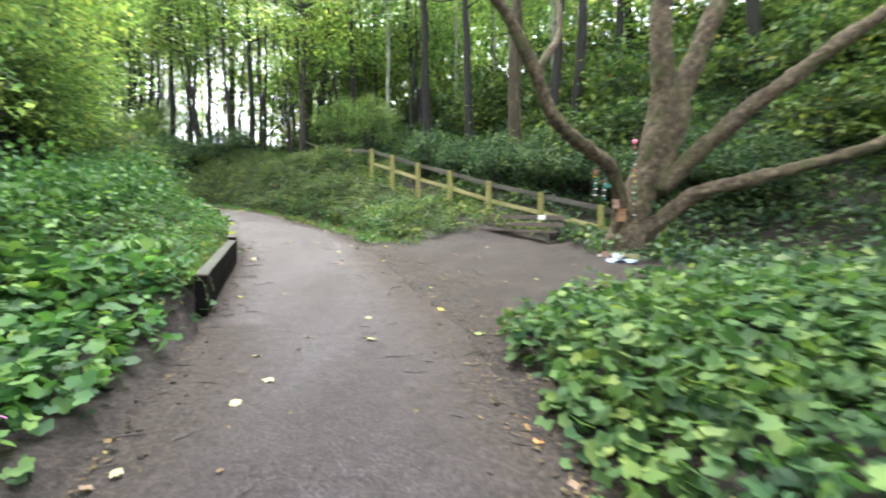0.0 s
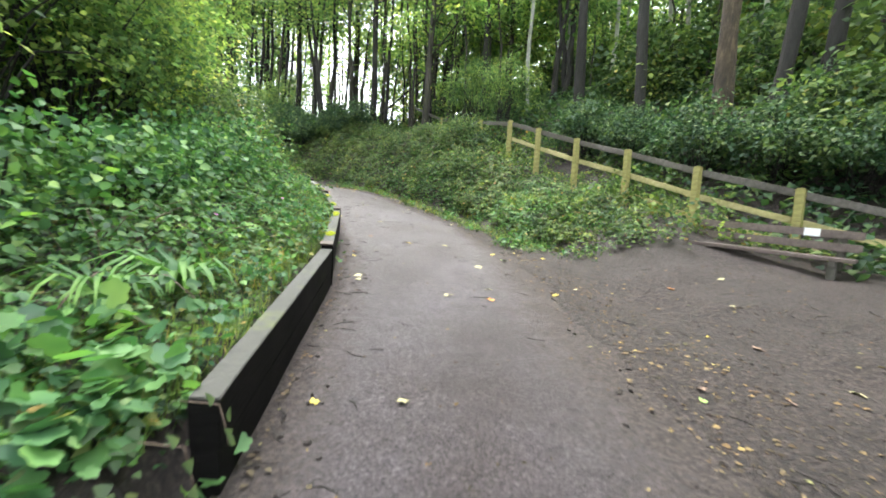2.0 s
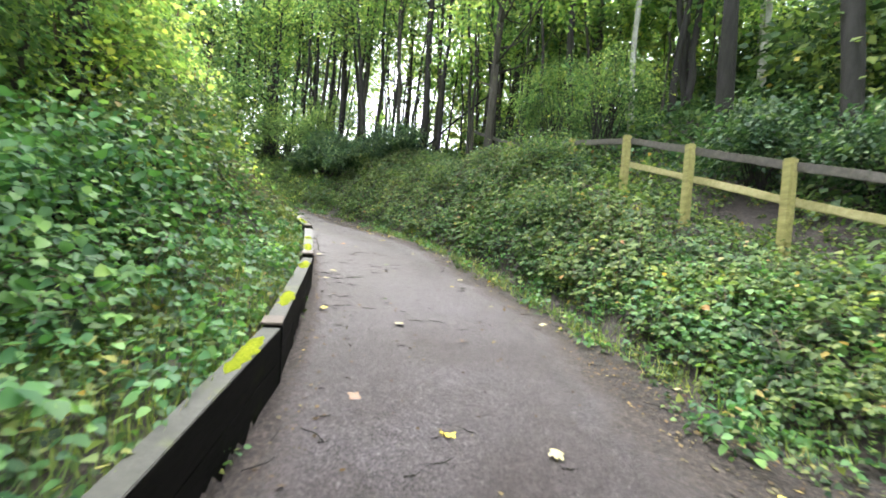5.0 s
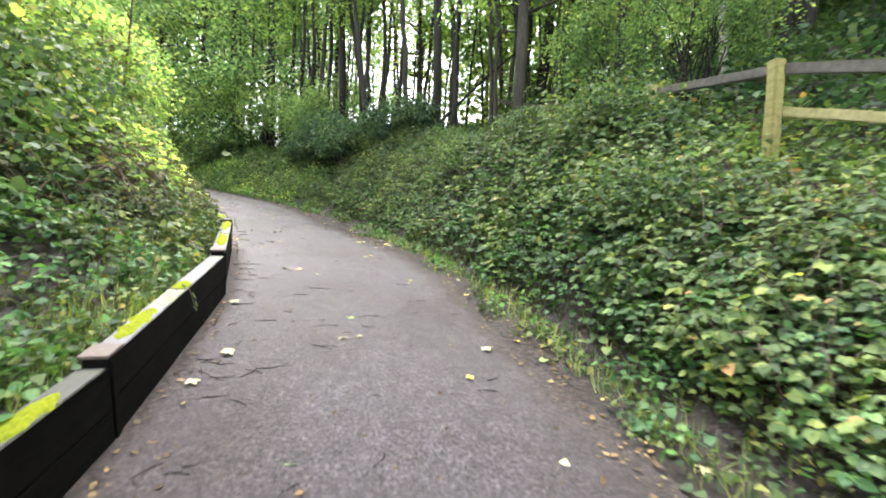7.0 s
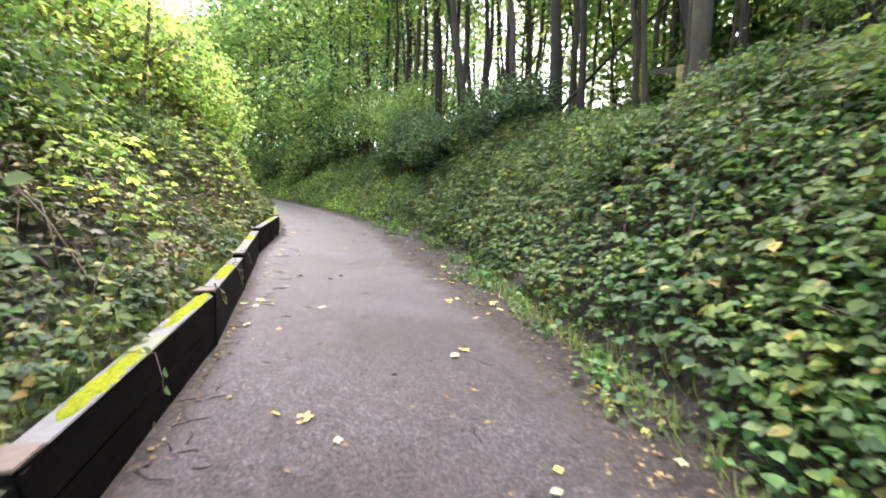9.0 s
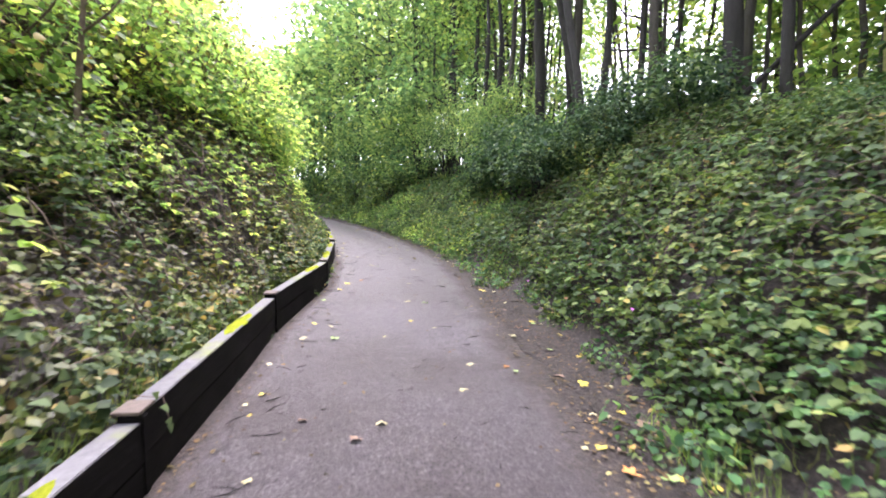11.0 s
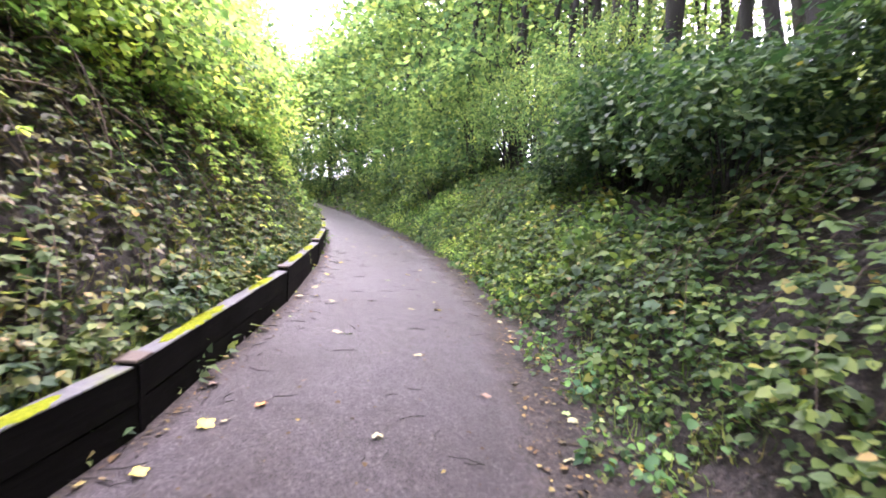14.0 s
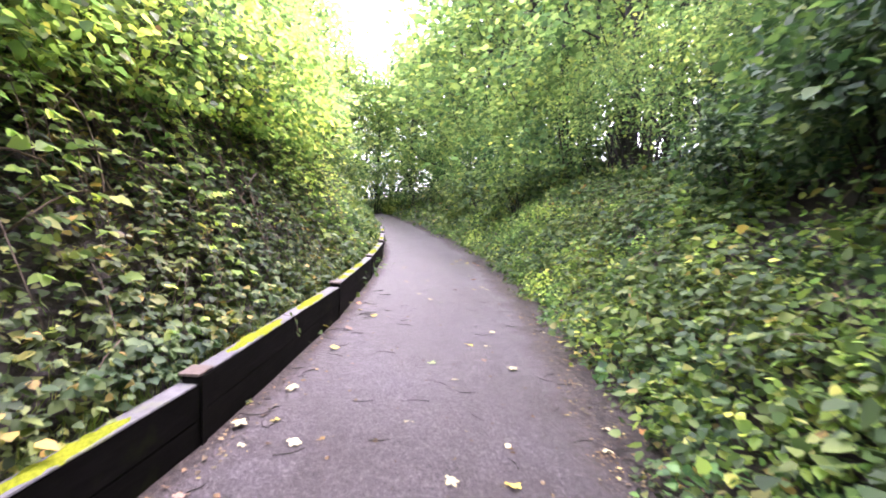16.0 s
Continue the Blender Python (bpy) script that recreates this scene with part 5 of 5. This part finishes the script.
brush = make_shrub(209, 1.5, 1.1, BRAMBLE, 12, 40, 26, 0.17, kind="simple", hollow=0.05, puff=0.32)
stand(brush, by_lane([(s0, R.uniform(7.5 if s0 > 9 else 11, 20), R.uniform(0.6, 1.4)) for s0 in R.uniform(4, 24, 64)] + [(R.uniform(-2, 20), R.uniform(-16, -7), R.uniform(0.8, 1.6)) for _ in range(30)]
                      + [(R.uniform(22, 37), R.uniform(6, 13), R.uniform(0.6, 1.0)) for _ in range(26)] + [(R.uniform(36, 60), R.uniform(2.6, 5.5), R.uniform(0.6, 1.1)) for _ in range(16)] + [(R.uniform(34, 60), R.uniform(-5, -2.8), R.uniform(0.6, 1.1)) for _ in range(16)]),
      "rough woodland bush of mixed leaves", "shrub", "rough bushes", "shrub")
sapling = make_tree(115, 5.5, 1.6, 1.0, 0.03, BARK_GREY, CANOPY, 26, 34, 0.15, bend=0.5, puff=0.35)
stand(sapling, by_lane([(s0, R.uniform(7 if s0 > 12 else 13, 18), R.uniform(0.7, 1.4)) for s0 in R.uniform(6, 26, 34)]), "thin young sapling on the hillside", "tree", "saplings", "tree")

# bare brown stems on the earth bank
for k, (s0, d0, h, r, lx, ly) in enumerate([(21.2, -2.75, 2.6, 0.034, 0.15, 0.1), (20.5, -3.3, 3.4, 0.04, -0.4, 0.2), (21.4, -3.6, 2.2, 0.022, 0.3, -0.3), (22.4, -3.9, 4.2, 0.045, 0.1, 0.0), (18.3, -4.2, 3.6, 0.035, 0.4, 0.2), (23.6, -4.2, 3.4, 0.03, -0.3, 0.3)]):
    x, y = spot(s0, d0)
    z = float(ground_z([x], [y])[0])
    st = thing("bare_sapling", "bare brown stem standing on the earth bank", "tree", "bare stems", at=(x, y, z))
    q = curve_points([(0, 0, -0.1), (lx * 0.2, ly * 0.2, h * 0.35), (lx * 0.7, ly * 0.7, h * 0.7), (lx, ly, h)], 0.25)
    part("trunk", tri_mesh("trunk", *tube(q, np.linspace(r, r * 0.4, len(q)), 8, k, 0.06), True), TWIG, st)
    for u, a in ((0.5, 0.8), (0.65, 3.4), (0.8, 5.2)):
        p0 = q[int(u * (len(q) - 1))]
        e = p0 + np.array([math.cos(a + k), math.sin(a + k), 0.9]) * 0.5
        part("branch", tri_mesh("branch", *tube([p0, (p0 + e) / 2 + (0, 0, -0.05), e], [r * 0.4, r * 0.3, r * 0.15], 5, k)), TWIG, st)

# ivy sprigs hanging over the kerb
rg = np.random.default_rng(808)
ivy_v, ivy_t = LEAF["ivy"]
sprig_leaf = tri_mesh("leaf", ivy_v * 0.055, ivy_t)
for k in range(9):
    s0 = float(rg.uniform(9.5, 31)) if k < 7 else 4.5 + 0.25 * (k - 7)
    d0 = float(np.interp(s0, KERB_S, KERB_D))
    x, y = spot(s0, d0 + 0.03)
    t0 = TAN[np.abs(RUN - s0).argmin()]
    sp = thing("ivy_sprig", "trailing ivy sprig hanging down the kerb face", "plant", "ivy sprigs", at=(x, y, float(lane_z(s0)) + 0.36))
    drop = rg.uniform(0.05, 0.17)
    out = np.array([t0[1], -t0[0], 0])
    q = np.array([out * -0.14 + (0, 0, 0.07), out * 0.0 + (0, 0, 0.06), out * 0.03 + (0, 0, -drop * 0.5), out * 0.035 + (0, 0, -drop)])
    part("stem", tri_mesh("stem", *tube(q, [0.003, 0.003, 0.0025, 0.002], 4, k)), TWIG, sp)
    for u in np.linspace(0.25, 1, int(rg.integers(3, 5))):
        p0 = np.array([np.interp(u * 3, range(4), q[:, i]) for i in range(3)]) + out * 0.012
        lf = part("leaf", sprig_leaf, IVY, sp)
        lf.matrix_local = Matrix.Translation(p0) @ look((0, 0, 0), Vector(out) + Vector((0, 0, rg.uniform(0.1, 0.8)))).to_3x3().to_4x4() @ pose(0, 0, 0, 0, 180, rg.uniform(200, 340))

# dead pole leaning beside a ridge tree
pole = thing("leaning_dead_pole", "dead bare pole leaning across the bank top", "branch")
pz = float(ground_z([-10.5], [22.9])[0])
q = curve_points([(-10.5, 22.9, pz - 0.1), (-9.6, 23.2, pz + 0.8), (-8.6, 23.6, pz + 1.9), (-7.4, 24.0, pz + 3.0)], 0.3)
part("pole", tri_mesh("pole", *tube(q, np.linspace(0.055, 0.03, len(q)), 7, 3, 0.08), True), BARK_DARK, pole)

# pale stones at the foot of the old tree
for k, (x, y, sx, sy, sz) in enumerate([(3.15, 8.05, 0.2, 0.13, 0.07), (3.5, 7.85, 0.15, 0.1, 0.06), (2.85, 8.0, 0.08, 0.06, 0.04)]):
    bm = bmesh.new()
    bmesh.ops.create_icosphere(bm, subdivisions=3, radius=1)
    for v in bm.verts:
        f = 1 + 0.28 * noise.noise(v.co * 1.6 + Vector((k * 9, 0, 0)))
        v.co = Vector((v.co.x * sx * f, v.co.y * sy * f, max(-0.4, v.co.z) * sz * f))
    me = bpy.data.meshes.new("pale_stone")
    bm.to_mesh(me)
    bm.free()
    st = part("pale_stone", me, STONE)
    st.matrix_world = pose(x, y, float(ground_z([x], [y])[0]) + 0.3 * sz, 0, 0, 35 * k)
    tagged(st, "pale grey stone lying at the foot of the old tree", "stone", "pale stones")

# strap-leaved clump and ferns
for k, (s0, d0, sc, nb) in enumerate([(6.1, -1.85, 0.46, 40), (5.75, -2.1, 0.4, 32)]):
    x, y = spot(s0, d0)
    f = thing("strap_leaved_plant", "clump of long arching pale green strap leaves", "plant", "strap-leaved plants", at=(x, y, float(ground_z([x], [y])[0])))
    rg = np.random.default_rng(600 + k)
    for j in range(nb):
        a = rg.uniform(0, 6.28)
        L, w = sc * rg.uniform(0.7, 1.2), sc * rg.uniform(0.028, 0.045)
        q = np.array([(0, 0, 0), (0.3, 0, 0.42), (0.62, 0, 0.55), (0.85, 0, 0.45), (1.02, 0, 0.25)]) * L
        ww = np.array([0.5, 0.9, 1.0, 0.7, 0.05]) * w
        bl = np.vstack([q + np.c_[np.zeros(5), ww, np.zeros(5)], q, q - np.c_[np.zeros(5), ww, np.zeros(5)]])
        bl[5:10, 2] -= w * 0.35
        ca, sa = math.cos(a), math.sin(a)
        bl = np.c_[bl[:, 0] * ca - bl[:, 1] * sa, bl[:, 0] * sa + bl[:, 1] * ca, bl[:, 2]]
        tr = [t for r0 in (0, 5) for i in range(4) for t in ((r0 + i, r0 + i + 1, r0 + i + 6), (r0 + i, r0 + i + 6, r0 + i + 5))]
        part("leaf", tri_mesh("leaf", bl, np.array(tr), True), GERANIUM, f)

# ---------------------------------------------------------------- old multi-limbed tree with hangings
old = thing("old_spreading_tree", "old low-branching tree with mossy brown limbs beside the lay-by", "tree")
BOUGHS = [
    ("trunk", [(3.5, 8.45, 0.9), (3.55, 8.45, 1.6), (3.75, 8.4, 2.4), (4.05, 8.3, 3.8), (4.0, 8.2, 6.0), (4.1, 8.1, 9.0)], (0.46, 0.12)),
    ("limb", [(3.45, 8.4, 1.3), (3.05, 7.95, 2.45), (2.4, 7.3, 2.85), (1.79, 6.77, 3.1), (1.35, 6.5, 3.75), (0.95, 6.3, 4.4), (0.4, 6.1, 5.1), (-0.6, 5.8, 6.2)], (0.14, 0.05)),
    ("limb", [(3.9, 8.4, 2.3), (4.3, 8.4, 3.3), (4.6, 8.35, 4.5), (5.2, 8.3, 6.0), (5.9, 8.2, 8.0)], (0.24, 0.08)),
    ("limb", [(4.0, 8.35, 2.3), (5.2, 8.0, 3.5), (6.2, 7.6, 4.3), (7.4, 7.2, 5.3), (8.6, 6.8, 6.6)], (0.17, 0.06)),
    ("limb", [(3.6, 8.3, 1.3), (4.4, 8.0, 2.1), (5.4, 7.6, 2.42), (6.6, 7.2, 2.75), (7.6, 6.9, 3.3), (8.6, 6.5, 3.6)], (0.15, 0.05)),
    ("limb", [(1.35, 6.5, 3.75), (1.8, 6.9, 4.6), (1.9, 7.4, 5.6)], (0.07, 0.03)),
]
tips = []
for k, (name, ctrl, (r0, r1)) in enumerate(BOUGHS):
    q = curve_points(ctrl, 0.12)
    q = q + np.array([noise.noise_vector((p[0] * 1.7, p[1] * 1.7, p[2] * 1.7 + k)) for p in q]) * 0.05
    rr = np.linspace(r0, r1, len(q))
    if name == "trunk":
        rr = rr * 0.62 + 0.20 * np.exp(-(q[:, 2] - 1.15).clip(0) / 0.35) * 1.0
    rr = rr * np.array([1 + 0.22 * noise.noise((p[0] * 2.3, p[1] * 2.3, p[2] * 2.3 + 7 * k)) for p in q])
    part(name, tri_mesh(name, *tube(q, rr, 16, k, 0.2), True), BARK_MOSSY, old)
    tips += [q[-1], q[int(len(q) * 0.85)]]
rng = np.random.default_rng(404)
cs = np.array(tips)[rng.integers(0, len(tips), 60)] + rng.normal(0, 1.0, (60, 3)) * (1.3, 1.3, 0.7) + (0, 0, 0.9)
cs = cs[cs[:, 2] > 5.6]
at, off = cloud(rng, cs, 70, 0.5, 0.45)
v, t = leaves("simple", at, rng.normal(0, 1, (len(at), 3)), np.c_[0.5 * off[:, :2], np.ones(len(at))] + rng.normal(0, 0.4, (len(at), 3)), 0.14 * rng.uniform(0.6, 1.3, len(at)))
tagged(part("crown", tri_mesh("crown", v, t), CANOPY, old), kind="stuff")

BEADS = {"red": plain("red_bead", (0.42, 0.05, 0.025), 0.35, 0.1), "yellow": plain("yellow_bead", (0.42, 0.32, 0.03), 0.35, 0.1), "teal": plain("teal_bead", (0.02, 0.2, 0.15), 0.35, 0.1),
         "white": plain("white_bead", (0.4, 0.4, 0.39), 0.35, 0.05), "black": plain("black_bead", (0.02, 0.02, 0.022), 0.35, 0.1), "pink": plain("pink_cloth", (0.55, 0.17, 0.27), 0.8, 0.1)}


def bead_mesh(r, flat):
    bm = bmesh.new()
    bmesh.ops.create_uvsphere(bm, u_segments=10, v_segments=7, radius=r)
    bmesh.ops.scale(bm, vec=(1, 1, flat), verts=bm.verts)
    for f in bm.faces:
        f.smooth = True
    me = bpy.data.meshes.new("bead")
    bm.to_mesh(me)
    bm.free()
    return me


def hanging(x, y, z, drop, colours, label, head=None):
    h = thing("hanging_decoration", label, "decoration", "hangings on the old tree", at=(x, y, z))
    part("cord", tri_mesh("cord", *tube([(0, 0, 0.25), (0.004, 0, -drop / 2), (0, 0, -drop)], [0.004] * 3, 5)), BEADS["black"], h)
    meshes = {c: bead_mesh(0.03, 0.55) for c in set(colours)}
    for c, me in meshes.items():
        me.materials.append(BEADS[c])
    for k, c in enumerate(colours):
        part("bead", meshes[c], None, h).location = (0.008 * math.sin(k * 2.2), 0.008 * math.cos(k * 1.7), -0.05 - k * (drop - 0.05) / len(colours))
    if head:
        fv, ft = fan([((0.04 + 0.025 * (i % 2)) * math.cos(i * math.pi / 6), 0.02 * (i % 2), (0.04 + 0.025 * (i % 2)) * math.sin(i * math.pi / 6)) for i in range(12)], (0, -0.03, 0))
        bm = bmesh.new()
        me = tri_mesh("cloth_flower", fv, ft)
        bm.from_mesh(me)
        bmesh.ops.solidify(bm, geom=bm.faces[:], thickness=0.012)
        bm.to_mesh(me)
        bm.free()
        me.materials.append(BEADS[head])
        part("cloth_flower", me, None, h, "pink cloth flower").location = (0, -0.03, 0.05)
    return h


hanging(2.52, 7.35, 2.55, 0.5, ["red", "red", "yellow", "teal", "white", "teal", "white", "black", "white"], "short string of red, yellow and teal beads")
hanging(2.72, 7.5, 2.40, 0.4, ["red", "white", "teal", "white", "black", "white", "teal"], "short string of red, white and teal beads")
hanging(3.42, 7.95, 3.05, 1.35, ["pink", "white", "black", "white", "red", "yellow", "yellow", "teal", "white", "teal", "white", "black", "white"], "long string of coloured beads under a pink cloth flower", "pink")

# small boxes on the old tree's trunk, and what is left lying at its foot
ORANGE_WOOD = plain("orange_brown_wood", (0.30, 0.15, 0.07), 0.6, 0.3, 18)
PINK_WOOD = plain("faded_pink_wood", (0.36, 0.22, 0.18), 0.7, 0.25, 18)
TEAL_CLOTH = plain("teal_cloth", (0.08, 0.30, 0.28), 0.85, 0.2, 14)
BLUE_CLOTH = plain("pale_blue_cloth", (0.28, 0.36, 0.52), 0.85, 0.2, 10)


def nest_box(x, y, z, wide, high, turn, mat, label):
    """A small box with a sloping lid and a round hole in its front."""
    box = thing("nest_box", label, "box", "boxes on the old tree", at=(x, y, z))
    box.rotation_euler = (0, 0, radians(turn))
    part("box_body", board(wide, high, wide * 1.6, 0.006, 2, 0.003, int(x * 10)), mat, box).location = (-wide / 2, 0, high / 2)
    lid = part("lid", board(wide * 1.25, 0.016, wide * 1.3, 0.004, 2, 0.002, int(x * 20)), mat, box)
    lid.matrix_local = pose(-wide * 0.625, -wide * 0.25, high / 2 + 0.01, 14, 0, 0)
    ring = [(math.cos(a) * wide * 0.16, -0.004, math.sin(a) * wide * 0.16 + high * 0.1) for a in np.linspace(0, 2 * math.pi, 14)]
    part("hole_rim", tri_mesh("hole_rim", *tube(ring, [0.006] * 14, 5)), BEADS["black"], box)


nest_box(3.22, 8.0, 1.79, 0.14, 0.2, -18, ORANGE_WOOD, "small orange-brown wooden box on the old trunk")
nest_box(3.12, 8.02, 2.0, 0.1, 0.14, -30, PINK_WOOD, "small faded pink wooden box on the old trunk")


def cloth_sheet(x, y, z, wide, high, turn, lie, mat, label):
    rows, cols_ = 7, 9
    v = [(wide * (i / (cols_ - 1) - 0.5), 0.03 * math.sin(i * 1.3 + j * 0.7), high * (j / (rows - 1) - 0.5) - 0.03 * math.sin(i * 0.9)) for j in range(rows) for i in range(cols_)]
    t = [q for j in range(rows - 1) for i in range(cols_ - 1) for q in ((j * cols_ + i, j * cols_ + i + 1, (j + 1) * cols_ + i + 1), (j * cols_ + i, (j + 1) * cols_ + i + 1, (j + 1) * cols_ + i))]
    back = len(v)
    v += [(a, b + 0.008, c) for a, b, c in v]
    t += [(b + back, a + back, c + back) for a, b, c in t]
    ob = part("cloth", tri_mesh("cloth", np.array(v), np.array(t), True), mat)
    ob.matrix_world = pose(x, y, z, -84 if lie else 0, 0, turn)
    tagged(ob, label, "cloth")


cloth_sheet(3.0, 7.95, 2.40, 0.22, 0.16, 10, False, TEAL_CLOTH, "small teal cloth hanging from the old tree's limb")
cloth_sheet(3.05, 7.55, float(ground_z([3.05], [7.55])[0]) + 0.04, 0.5, 0.12, -28, True, BLUE_CLOTH, "pale blue cloth strip lying at the foot of the old tree")
for x, y, wide, mat, label in ((2.98, 7.8, 0.15, PAPER, "small white box at the foot of the old tree"), (3.22, 7.78, 0.22, FALLEN[0], "pale tan block at the foot of the old tree"), (2.85, 7.95, 0.13, PINK_WOOD, "pinkish brown block at the foot of the old tree")):
    ob = part("block", board(wide, 0.12, wide * 0.7, 0.012, 3, 0.006, int(x * 30)), mat)
    ob.matrix_world = pose(x, y, float(ground_z([x], [y])[0]) + 0.11, 0, 0, -25)
    tagged(ob, label, "box", "blocks at the old tree")
